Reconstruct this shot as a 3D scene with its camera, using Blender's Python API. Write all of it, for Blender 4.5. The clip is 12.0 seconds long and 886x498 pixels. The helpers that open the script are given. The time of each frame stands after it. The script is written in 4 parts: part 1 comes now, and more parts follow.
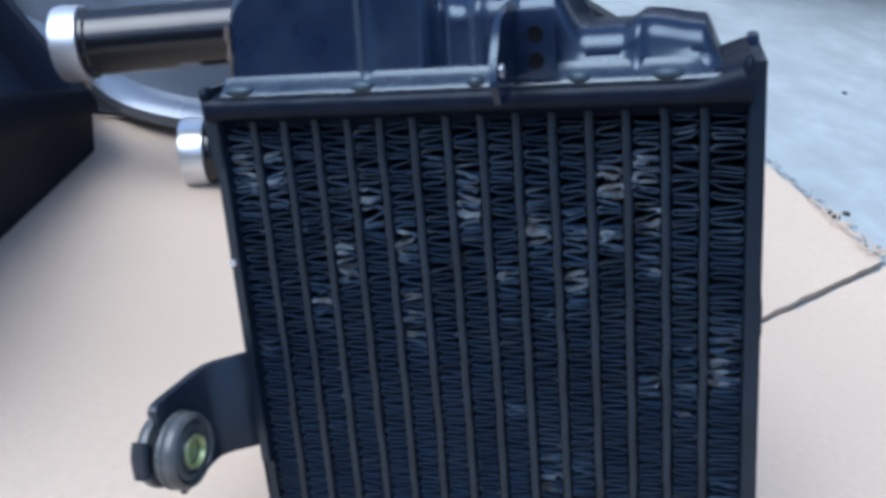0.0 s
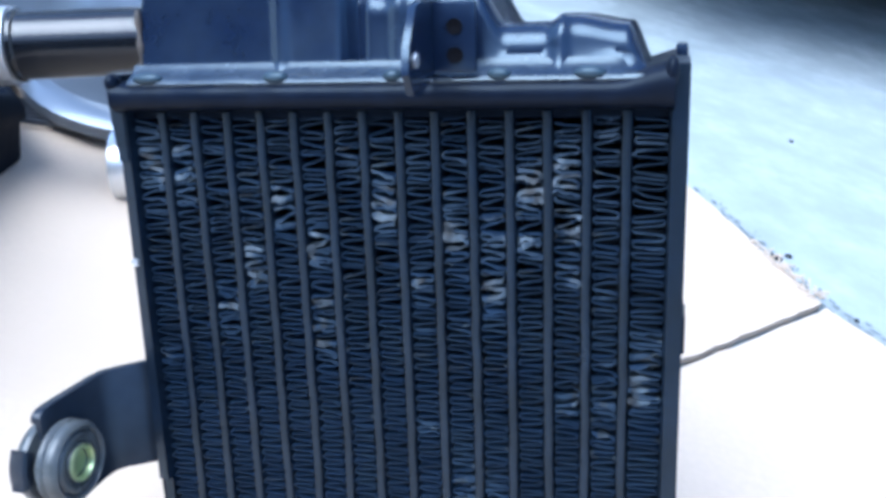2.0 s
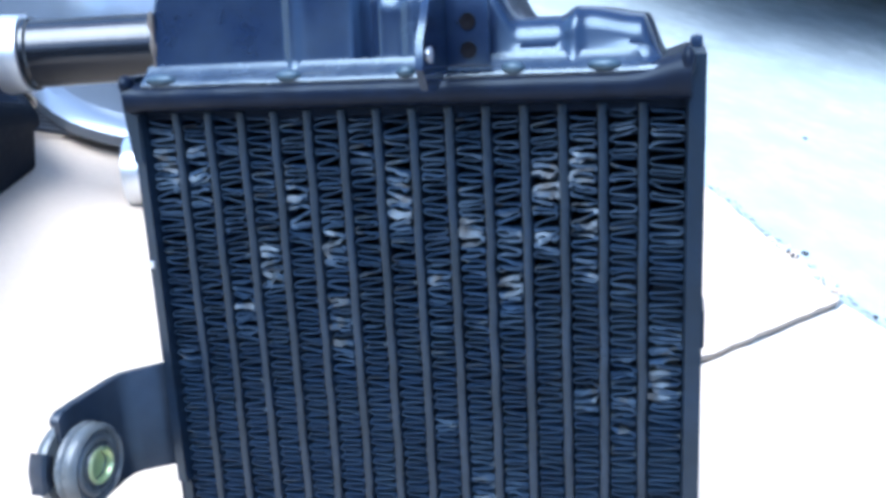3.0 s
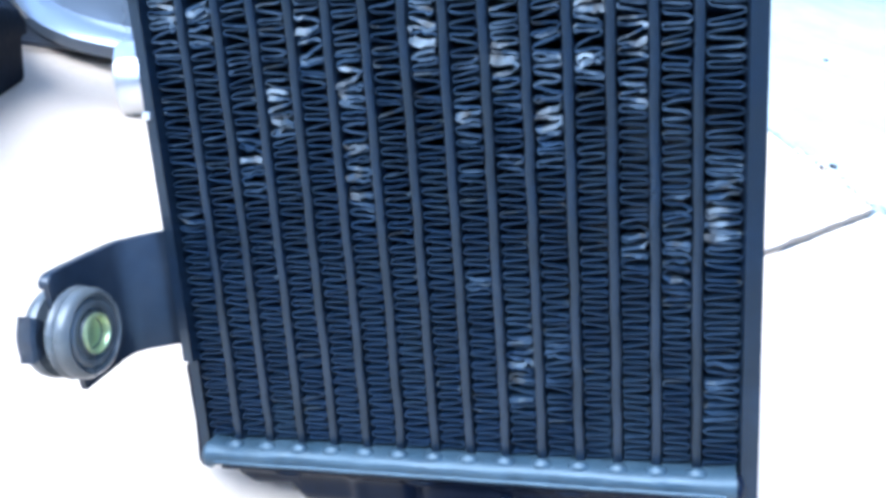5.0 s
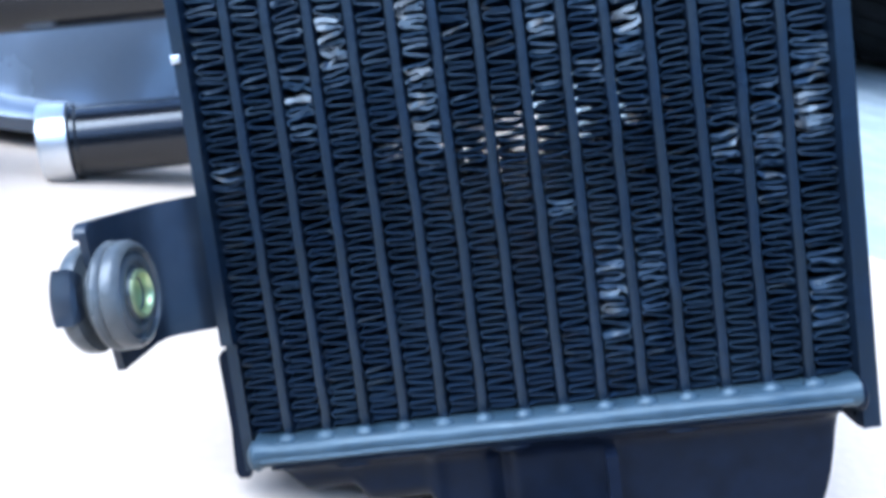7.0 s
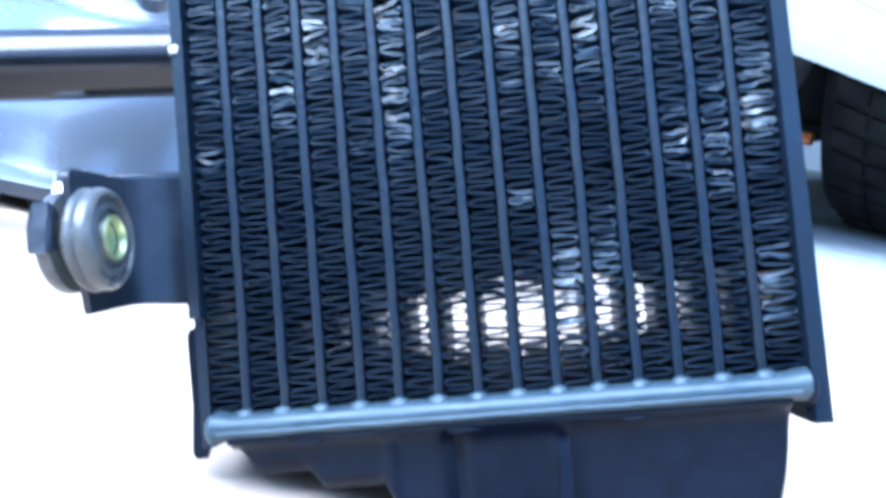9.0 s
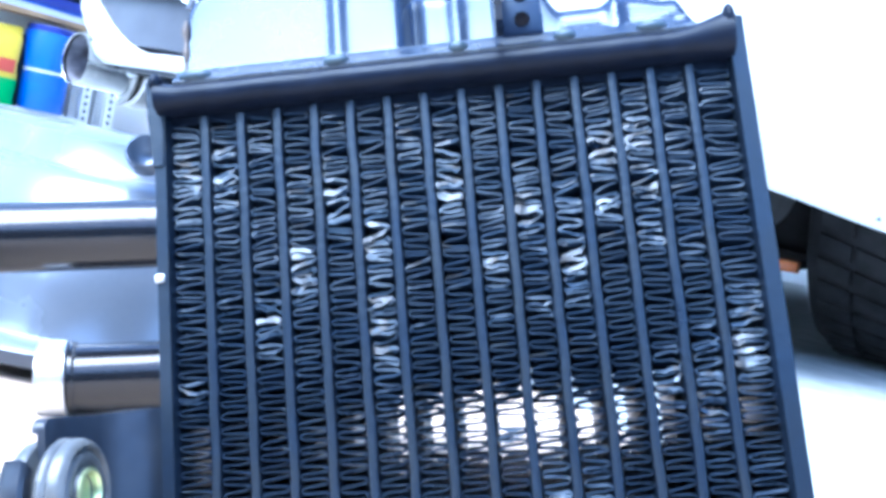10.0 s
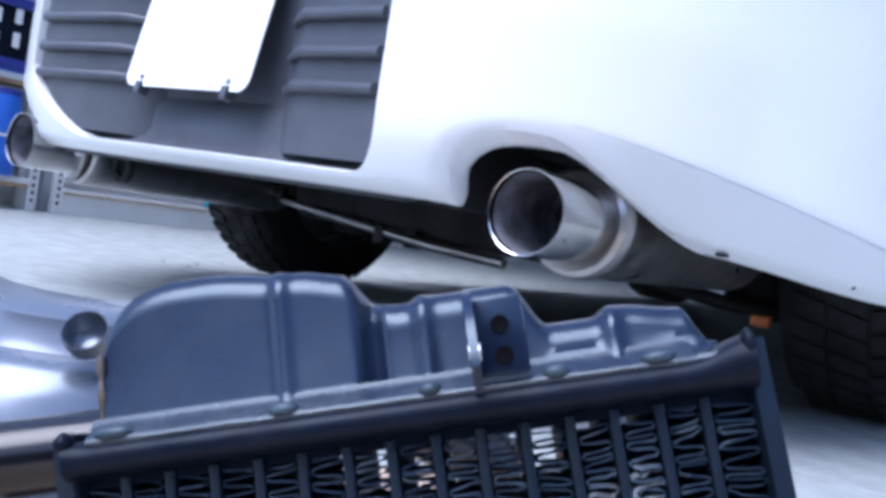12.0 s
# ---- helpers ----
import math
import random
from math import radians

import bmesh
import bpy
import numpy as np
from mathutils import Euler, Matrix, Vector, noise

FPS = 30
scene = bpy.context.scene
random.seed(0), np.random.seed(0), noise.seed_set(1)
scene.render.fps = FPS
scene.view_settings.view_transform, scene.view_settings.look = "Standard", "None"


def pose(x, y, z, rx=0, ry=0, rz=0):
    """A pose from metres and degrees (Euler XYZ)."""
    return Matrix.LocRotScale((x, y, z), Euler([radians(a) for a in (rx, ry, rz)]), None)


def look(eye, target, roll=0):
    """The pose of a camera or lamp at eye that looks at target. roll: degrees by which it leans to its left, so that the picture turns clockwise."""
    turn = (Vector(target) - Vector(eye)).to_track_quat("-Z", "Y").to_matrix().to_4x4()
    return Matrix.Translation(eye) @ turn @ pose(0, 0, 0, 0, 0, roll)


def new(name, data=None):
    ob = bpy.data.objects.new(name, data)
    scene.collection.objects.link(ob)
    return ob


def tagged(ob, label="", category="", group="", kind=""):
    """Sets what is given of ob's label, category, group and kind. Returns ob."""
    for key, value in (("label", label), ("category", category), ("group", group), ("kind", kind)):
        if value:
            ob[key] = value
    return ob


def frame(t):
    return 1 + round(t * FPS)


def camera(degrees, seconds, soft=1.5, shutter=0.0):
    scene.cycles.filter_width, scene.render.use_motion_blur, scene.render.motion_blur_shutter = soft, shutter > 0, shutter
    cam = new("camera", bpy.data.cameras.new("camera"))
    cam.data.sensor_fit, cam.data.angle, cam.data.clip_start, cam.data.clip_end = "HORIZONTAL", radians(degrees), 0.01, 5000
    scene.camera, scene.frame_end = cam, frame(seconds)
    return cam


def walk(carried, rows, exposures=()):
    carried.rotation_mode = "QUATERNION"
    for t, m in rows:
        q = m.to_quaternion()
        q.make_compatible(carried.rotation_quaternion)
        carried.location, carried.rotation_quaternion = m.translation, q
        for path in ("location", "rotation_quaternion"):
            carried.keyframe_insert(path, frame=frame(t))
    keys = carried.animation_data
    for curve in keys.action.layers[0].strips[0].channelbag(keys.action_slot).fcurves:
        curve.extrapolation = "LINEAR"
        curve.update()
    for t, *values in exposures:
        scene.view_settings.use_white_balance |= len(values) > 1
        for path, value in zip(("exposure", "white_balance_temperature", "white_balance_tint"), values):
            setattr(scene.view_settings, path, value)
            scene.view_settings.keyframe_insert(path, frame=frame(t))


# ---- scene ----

# ---- camera and its way ----
cam = camera(51.62, 12.0, soft=3.9, shutter=0.4)
PATH = [
    (0.0, pose(-0.0063, -0.2266, 0.2839, 55.43, -8.75, 14.49)),
    (0.5, pose(-0.0004, -0.2165, 0.2837, 54.81, -9.58, 13.26)),
    (1.0, pose(0.0036, -0.2141, 0.2762, 55.88, -9.27, 13.23)),
    (1.5, pose(0.0044, -0.2195, 0.2751, 57.23, -11.25, 14.08)),
    (2.0, pose(0.0078, -0.2187, 0.2696, 58.53, -11.82, 13.48)),
    (2.5, pose(0.0077, -0.2185, 0.2696, 58.77, -10.85, 13.06)),
    (2.7, pose(0.0074, -0.2191, 0.2691, 58.89, -10.61, 13.47)),
    (4.3, pose(0.0081, -0.2171, 0.2431, 58.78, -10.74, 13.97)),
    (4.5, pose(0.0126, -0.2129, 0.2387, 57.05, -9.78, 14.47)),
    (5.0, pose(0.0070, -0.2150, 0.2228, 57.35, -9.70, 13.15)),
    (5.2, pose(-0.0044, -0.2155, 0.2197, 57.31, -10.20, 10.91)),
    (5.5, pose(-0.0171, -0.2210, 0.2177, 56.57, -11.00, 8.46)),
    (6.0, pose(-0.0112, -0.2275, 0.1966, 59.38, -7.62, 7.69)),
    (6.5, pose(-0.0284, -0.2289, 0.1697, 61.74, -9.98, 4.13)),
    (6.8, pose(-0.0380, -0.2295, 0.1615, 64.68, -10.24, 4.20)),
    (7.0, pose(-0.0384, -0.2284, 0.1556, 68.73, -9.05, 2.01)),
    (7.2, pose(-0.0269, -0.2302, 0.1489, 71.60, -9.01, 2.89)),
    (8.8, pose(-0.0122, -0.2484, 0.1131, 78.00, -11.48, 3.88)),
    (9.0, pose(-0.0144, -0.2504, 0.1157, 79.34, -11.22, 4.26)),
    (9.1, pose(-0.0160, -0.2496, 0.1188, 80.02, -11.16, 4.15)),
    (9.5, pose(-0.0191, -0.2483, 0.1379, 82.58, -11.62, 5.03)),
    (10.0, pose(-0.0213, -0.2424, 0.1466, 86.17, -11.59, 3.59)),
    (10.2, pose(-0.0246, -0.2391, 0.1488, 86.68, -11.95, 3.52)),
    (10.5, pose(-0.0307, -0.2375, 0.1549, 87.54, -12.57, 3.90)),
    (11.0, pose(-0.0342, -0.2324, 0.1657, 88.82, -12.35, 2.79)),
    (11.5, pose(-0.0393, -0.2141, 0.1984, 89.04, -10.74, 1.58)),
    (12.0, pose(-0.0388, -0.1990, 0.2209, 88.13, -9.06, 1.23)),
]
EXPOSURES = [(0.0, 0.25, 5250, 7), (1.0, 0.6, 5150, 5), (2.0, 0.9, 4900, 5), (2.5, 1.27, 4950, 5), (5.0, 1.6, 4800, 4), (5.5, 1.9, 4800, 4), (6.0, 1.65, 4800, 4), (6.5, 1.25, 4700, 5),
             (7.0, 1.17, 4750, 5), (9.0, 1.92, 4700, 6), (9.5, 2.3, 4850, 9), (10.0, 2.2, 4800, 8), (10.5, 2.0, 4700, 6), (11.0, 1.65, 4700, 7), (11.5, 0.95, 5050, 13), (12.0, 0.62, 5350, 18)]
walk(cam, PATH, EXPOSURES)

# ---- daylight ----
world = bpy.data.worlds.new("sky")
scene.world = world
world.use_nodes = True
wn = world.node_tree
sky = wn.nodes.new("ShaderNodeTexSky")
sky.sky_type = "NISHITA"
sky.sun_disc = False
sky.sun_elevation = radians(59)
sky.sun_rotation = radians(228)
sky.dust_density = 2.0
wn.links.new(sky.outputs[0], wn.nodes["Background"].inputs[0])
wn.nodes["Background"].inputs[1].default_value = 0.22
sun_data = bpy.data.lights.new("sun", "SUN")
sun_data.energy = 2.7
sun_data.angle = radians(48)
sun_data.color = (1.0, 0.96, 0.9)
sun = new("sun", sun_data)
sun.matrix_world = look((-1.1, -1.0, 2.5), (0, 0, 0))


# ---- materials ----
def material(name, color, rough=0.5, metal=0.0, grain=80.0, grain_amount=0.08, stain=6.0, stain_amount=0.12, bump=0.1,
             spread=0.0, coat=0.0, spec=0.5, bump_scale=None, stain_color=None, distance=0.001, sky_tint=None):
    """A surface with fine grain, broad stains and relief; a tint paints sky blue into reflections."""
    m = bpy.data.materials.new(name)
    m.use_nodes = True
    t = m.node_tree
    n, l = t.nodes, t.links
    b = n["Principled BSDF"]
    tc = n.new("ShaderNodeTexCoord")
    fine = n.new("ShaderNodeTexNoise")
    fine.inputs["Scale"].default_value = grain
    fine.inputs["Detail"].default_value = 6
    broad = n.new("ShaderNodeTexNoise")
    broad.inputs["Scale"].default_value = stain
    broad.inputs["Detail"].default_value = 5
    for x in (fine, broad):
        l.new(tc.outputs["Object"], x.inputs["Vector"])
    base = n.new("ShaderNodeRGB")
    base.outputs[0].default_value = (*color, 1)
    last = base.outputs[0]
    for src, amount, lo, hi in ((fine, grain_amount, 0.3, 0.7), (broad, stain_amount, 0.35, 0.65)):
        ramp = n.new("ShaderNodeMapRange")
        ramp.inputs[1].default_value, ramp.inputs[2].default_value = lo, hi
        l.new(src.outputs[0], ramp.inputs[0])
        mix = n.new("ShaderNodeMix")
        mix.data_type = "RGBA"
        mix.blend_type = "MIX"
        dark = tuple(c * (1 - 2.2 * amount) for c in color) if stain_color is None or src is fine else stain_color
        scale = n.new("ShaderNodeMath")
        scale.operation = "MULTIPLY"
        scale.inputs[1].default_value = 1.0 if stain_color is None or src is fine else amount
        l.new(ramp.outputs[0], scale.inputs[0])
        l.new(scale.outputs[0], mix.inputs[0])
        l.new(last, mix.inputs[6])
        mix.inputs[7].default_value = (*dark, 1)
        last = mix.outputs[2]
    if spread:
        info = n.new("ShaderNodeObjectInfo")
        hsv = n.new("ShaderNodeHueSaturation")
        mr = n.new("ShaderNodeMapRange")
        mr.inputs[3].default_value, mr.inputs[4].default_value = 1 - spread, 1 + spread
        l.new(info.outputs["Random"], mr.inputs[0])
        l.new(mr.outputs[0], hsv.inputs["Value"])
        l.new(last, hsv.inputs["Color"])
        last = hsv.outputs[0]
    l.new(last, b.inputs["Base Color"])
    rr = n.new("ShaderNodeMapRange")
    rr.inputs[1].default_value, rr.inputs[2].default_value = 0.3, 0.7
    rr.inputs[3].default_value, rr.inputs[4].default_value = max(0.02, rough * 0.8), min(1, rough * 1.25)
    l.new(broad.outputs[0], rr.inputs[0])
    l.new(rr.outputs[0], b.inputs["Roughness"])
    b.inputs["Metallic"].default_value = metal
    b.inputs["Specular IOR Level"].default_value = spec
    if sky_tint:
        b.inputs["Specular Tint"].default_value = (*sky_tint, 1)
    b.inputs["Coat Weight"].default_value = coat
    b.inputs["Coat Roughness"].default_value = 0.08
    if bump:
        bp = n.new("ShaderNodeBump")
        bp.inputs["Strength"].default_value = bump
        bp.inputs["Distance"].default_value = distance
        if bump_scale:
            bn = n.new("ShaderNodeTexNoise")
            bn.inputs["Scale"].default_value = bump_scale
            l.new(tc.outputs["Object"], bn.inputs["Vector"])
            l.new(bn.outputs[0], bp.inputs["Height"])
        else:
            l.new(fine.outputs[0], bp.inputs["Height"])
        l.new(bp.outputs[0], b.inputs["Normal"])
    return m


MAT = {
    # navy base and tint of these black paints stand for reflected sky and veil
    "tube": material("black_painted_aluminium", (0.008, 0.014, 0.027), 0.34, 0.0, 400, 0.15, 60, 0.25, 0.15, spec=0.54, sky_tint=(0.79, 0.93, 1.0)),
    # fin colour is lifted and blued to paint in lens haze
    "fin": material("dusty_fin_hazed", (0.011, 0.021, 0.043), 0.5, 0.0, 300, 0.1, 55, 0.5, 0.0, stain_color=(0.014, 0.026, 0.055), spec=0.26, sky_tint=(0.66, 0.88, 1.0)),
    # fin fronts: dust, with the light on their edges put into the colour
    "fin_dust_lit": material("dusty_lit_fin_front", (0.008, 0.016, 0.034), 0.42, 0.0, 500, 0.15, 70, 0.6, 0.0, stain_color=(0.022, 0.036, 0.056), spec=0.34, sky_tint=(0.76, 0.9, 1.0)),
    "bare_fin_glint": material("bare_scuffed_aluminium_glints", (0.085, 0.110, 0.135), 0.40, 0.3, 300, 0.2, 160, 0.45, 0.0),
    "tank": material("satin_black_tank_paint", (0.006, 0.011, 0.030), 0.23, 0.0, 300, 0.1, 45, 0.35, 0.03, stain_color=(0.016, 0.024, 0.042), spec=0.56, sky_tint=(0.72, 0.88, 1.0)),
    "worn": material("scuffed_black_paint", (0.005, 0.008, 0.018), 0.34, 0.0, 200, 0.2, 60, 0.2, 0.1, stain_color=(0.010, 0.011, 0.017), spec=0.13, sky_tint=(0.8, 0.92, 1.0)),
    "dusty_rim": material("dusty_paint_sky_blue", (0.024, 0.041, 0.058), 0.42, 0.0, 260, 0.15, 70, 0.4, 0.15, stain_color=(0.055, 0.080, 0.10), spec=0.5, sky_tint=(0.8, 0.93, 1.0)),
    "foot_paint": material("dull_black_paint", (0.004, 0.007, 0.017), 0.6, 0.0, 200, 0.2, 60, 0.2, 0.1, spec=0.12, sky_tint=(0.7, 0.88, 1.0)),
    "flange": material("scuffed_dusty_paint_sky_sheen", (0.012, 0.018, 0.033), 0.25, 0.0, 300, 0.15, 110, 0.6, 0.03, stain_color=(0.035, 0.045, 0.062), spec=0.6, sky_tint=(0.78, 0.92, 1.0)),
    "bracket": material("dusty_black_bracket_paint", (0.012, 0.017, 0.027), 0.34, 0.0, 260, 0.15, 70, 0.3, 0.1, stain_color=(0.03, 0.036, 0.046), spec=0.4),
    "floor_flecks": material("grey_floor_flecks", (0.24, 0.265, 0.27), 0.8, 0.0, 200, 0.15, 60, 0.2, 0.2),
    "pipe": material("glossy_black_pipe", (0.007, 0.008, 0.011), 0.2, 0.0, 200, 0.1, 50, 0.1, 0.05, coat=0.25, spec=0.4),
    "ring": material("bare_aluminium", (0.78, 0.79, 0.8), 0.35, 0.8, 200, 0.05, 40, 0.1, 0.1),
    "rubber": material("grey_black_rubber", (0.05, 0.052, 0.052), 0.5, 0.0, 300, 0.15, 70, 0.2, 0.2),
    "rubber_grey": material("dusty_rubber", (0.11, 0.116, 0.115), 0.3, 0.0, 300, 0.15, 90, 0.25, 0.2),
    "rust": material("rusty_weld", (0.14, 0.11, 0.085), 0.6, 0.0, 300, 0.3, 90, 0.4, 0.4),
    "zinc": material("zinc_sleeve_green_reflection", (0.72, 0.82, 0.42), 0.3, 0.7, 300, 0.1, 90, 0.2, 0.1),
    "card": material("brown_cardboard", (0.58, 0.46, 0.345), 0.85, 0.0, 250, 0.05, 5, 0.06, 0.15),
    "concrete": material("garage_concrete", (0.41, 0.445, 0.44), 0.6, 0.0, 70, 0.1, 16, 0.13, 0.5),
    "white_paint": material("white_car_paint", (0.8, 0.81, 0.8), 0.22, 0.0, 100, 0.01, 3, 0.02, 0.0, coat=0.6),
    "grey_plastic": material("dark_grey_bumper_plastic", (0.062, 0.069, 0.086), 0.45, 0.0, 400, 0.08, 20, 0.08, 0.15),
    "plate": material("white_plate", (0.82, 0.82, 0.8), 0.35, 0.0, 100, 0.02, 20, 0.03, 0.0),
    "chrome": material("polished_steel", (0.62, 0.61, 0.6), 0.16, 1.0, 100, 0.03, 20, 0.12, 0.03),
    "steel": material("brushed_steel", (0.45, 0.44, 0.43), 0.35, 1.0, 200, 0.08, 20, 0.2, 0.1),
    "brushed": material("brushed_muffler_steel", (0.52, 0.50, 0.48), 0.34, 1.0, 200, 0.06, 20, 0.12, 0.1),
    "soot": material("sooty_steel", (0.26, 0.26, 0.30), 0.75, 0.2, 200, 0.1, 30, 0.3, 0.1),
    "under": material("black_underseal", (0.018, 0.018, 0.02), 0.75, 0.0, 120, 0.2, 10, 0.3, 0.4),
    "tyre": material("black_tyre_rubber", (0.009, 0.009, 0.010), 0.8, 0.0, 200, 0.1, 20, 0.2, 0.2),
    "alloy": material("alloy_wheel", (0.4, 0.4, 0.41), 0.4, 0.9, 100, 0.05, 20, 0.1, 0.05),
    "silver": material("silver_grey_paint", (0.15, 0.175, 0.215), 0.25, 0.35, 300, 0.03, 8, 0.06, 0.02, coat=0.4),
    # blue in this black and its tint paints in the reflected sky
    "black_box": material("black_fabric_case", (0.003, 0.005, 0.013), 0.55, 0.0, 300, 0.2, 10, 0.2, 0.3, spec=0.16, sky_tint=(0.6, 0.8, 1.0)),
    "unseen_wall_dark": material("plain_dark_render", (0.055, 0.055, 0.055), 0.85, 0.0, 30, 0.1, 1.5, 0.2, 0.3),
    "wall": material("white_wall", (0.74, 0.75, 0.74), 0.8, 0.0, 60, 0.03, 2, 0.05, 0.1),
    "ceiling": material("ceiling_board", (0.6, 0.6, 0.58), 0.85, 0.0, 60, 0.03, 2, 0.05, 0.1),
    "wood": material("pale_wood", (0.55, 0.36, 0.19), 0.6, 0.0, 60, 0.1, 8, 0.15, 0.1),
    "white_metal": material("white_powder_coat", (0.72, 0.73, 0.72), 0.4, 0.0, 100, 0.03, 10, 0.06, 0.05),
    "blue": material("blue_plastic", (0.03, 0.14, 0.62), 0.35, 0.0, 100, 0.05, 10, 0.06, 0.05),
    "dark_blue": material("dark_blue_plastic", (0.02, 0.035, 0.25), 0.4, 0.0, 100, 0.05, 10, 0.06, 0.05),
    "green": material("green_plastic_bag", (0.03, 0.42, 0.09), 0.35, 0.0, 60, 0.05, 10, 0.1, 0.3),
    "yellow": material("yellow_plastic_bag", (0.8, 0.6, 0.05), 0.35, 0.0, 60, 0.05, 10, 0.1, 0.3),
    "red": material("red_print", (0.6, 0.08, 0.05), 0.4),
    "orange": material("orange_lens", (0.75, 0.2, 0.03), 0.3),
    "cyan": material("cyan_plastic", (0.02, 0.4, 0.6), 0.4),
    "dark": material("dark_hole", (0.006, 0.006, 0.008), 0.9, spec=0.05),
}


# ---- mesh helpers ----
def mesh_object(name, bm, mat, parent=None, label="", smooth=False, bevel=0.0):
    if bevel:
        edges = [e for e in bm.edges if len(e.link_faces) == 2 and e.calc_face_angle(0) > 0.6]
        bmesh.ops.bevel(bm, geom=edges, offset=bevel, segments=2, profile=0.6, affect="EDGES", clamp_overlap=True)
    bmesh.ops.recalc_face_normals(bm, faces=bm.faces)
    me = bpy.data.meshes.new(name)
    bm.to_mesh(me)
    bm.free()
    me.materials.append(mat)
    if smooth:
        for p in me.polygons:
            p.use_smooth = True
        me.set_sharp_from_angle(angle=radians(40))
    ob = new(name, me)
    if parent:
        ob.parent = parent
    if label:
        tagged(ob, label)
    return ob


def part(name, bm, mat, parent, label="", smooth=True, bevel=0.0):
    return mesh_object(name, bm, mat, parent, label, smooth, bevel)


def thing(name, m, label, category, group="", kind=""):
    e = new(name)
    e.empty_display_size = 0.05
    e.matrix_world = m
    return tagged(e, label, category, group, kind)


def box(x0, x1, y0, y1, z0, z1, bm=None):
    bm = bm or bmesh.new()
    made = bmesh.ops.create_cube(bm, size=1)
    for v in made["verts"]:
        v.co = Vector(((x0 + x1) / 2 + v.co.x * (x1 - x0), (y0 + y1) / 2 + v.co.y * (y1 - y0), (z0 + z1) / 2 + v.co.z * (z1 - z0)))
    return bm


def ring_frame(a, b):
    axis = (Vector(b) - Vector(a)).normalized()
    side = axis.orthogonal().normalized()
    return axis, side, axis.cross(side)


def sweep(points, radii, seg=24, bm=None, caps=True):
    """A round bar along points, with a radius at each."""
    bm = bm or bmesh.new()
    pts = [Vector(p) for p in points]
    loops = []
    _, side, _ = ring_frame(pts[0], pts[1])
    for i, p in enumerate(pts):
        d = (pts[min(i + 1, len(pts) - 1)] - pts[max(i - 1, 0)])
        if d.length < 1e-9:
            d = pts[-1] - pts[0]
        d.normalize()
        side = (side - d * side.dot(d)).normalized()
        up = d.cross(side)
        r = radii[i] if isinstance(radii, (list, tuple)) else radii
        loops.append([bm.verts.new(p + (side * math.cos(2 * math.pi * k / seg) + up * math.sin(2 * math.pi * k / seg)) * r) for k in range(seg)])
    for a, b in zip(loops, loops[1:]):
        for k in range(seg):
            bm.faces.new((a[k], a[(k + 1) % seg], b[(k + 1) % seg], b[k]))
    if caps:
        bm.faces.new(loops[0][::-1])
        bm.faces.new(loops[-1])
    return bm


def lathe(a, b, profile, seg=40, bm=None, closed=False):
    """A body of revolution about the line from a to b: profile of (metres along, radius)."""
    bm = bm or bmesh.new()
    axis, side, up = ring_frame(a, b)
    loops = [[bm.verts.new(Vector(a) + axis * s + (side * math.cos(2 * math.pi * k / seg) + up * math.sin(2 * math.pi * k / seg)) * r) for k in range(seg)] for s, r in profile]
    pairs = list(zip(loops, loops[1:])) + ([(loops[-1], loops[0])] if closed else [])
    for p, q in pairs:
        for k in range(seg):
            bm.faces.new((p[k], p[(k + 1) % seg], q[(k + 1) % seg], q[k]))
    return bm


def grid(rows, bm=None, wrap=False):
    """A skin over rows of points."""
    bm = bm or bmesh.new()
    vs = [[bm.verts.new(p) for p in row] for row in rows]
    for a, b in zip(vs, vs[1:]):
        n = len(a)
        for k in range(n if wrap else n - 1):
            bm.faces.new((a[k], a[(k + 1) % n], b[(k + 1) % n], b[k]))
    return bm, vs


def prism(outline, axis, lo, hi, bm=None):
    """An outline (two coordinates) drawn out along the axis 'x', 'y' or 'z'."""
    bm = bm or bmesh.new()
    order = {"x": lambda a, b, c: (c, a, b), "y": lambda a, b, c: (a, c, b), "z": lambda a, b, c: (a, b, c)}[axis]
    lower = [bm.verts.new(order(a, b, lo)) for a, b in outline]
    upper = [bm.verts.new(order(a, b, hi)) for a, b in outline]
    bm.faces.new(lower[::-1])
    bm.faces.new(upper)
    n = len(outline)
    for k in range(n):
        bm.faces.new((lower[k], lower[(k + 1) % n], upper[(k + 1) % n], upper[k]))
    return bm


def smoothstep(a, b, x):
    t = min(1, max(0, (x - a) / (b - a)))
    return t * t * (3 - 2 * t)


# ---- ground ----
def ground():
    bm = box(-14, 14, -14, 20, -0.2, -0.006)
    return tagged(mesh_object("ground", bm, MAT["concrete"]), "pale grey smooth concrete garage floor", "floor", kind="structure")


ground()


# ---- intercooler: local axes x across, y into its depth, z along its tubes ----
LEAN = Matrix(((0.95514, 0.06824, -0.28817, -0.0737), (0.0, 0.97309, 0.23044, -0.0292), (0.29614, -0.22010, 0.92944, 0.0200), (0, 0, 0, 1)))
CM = 0.01
CORE_TOP = 13.85
DEPTH = 4.6

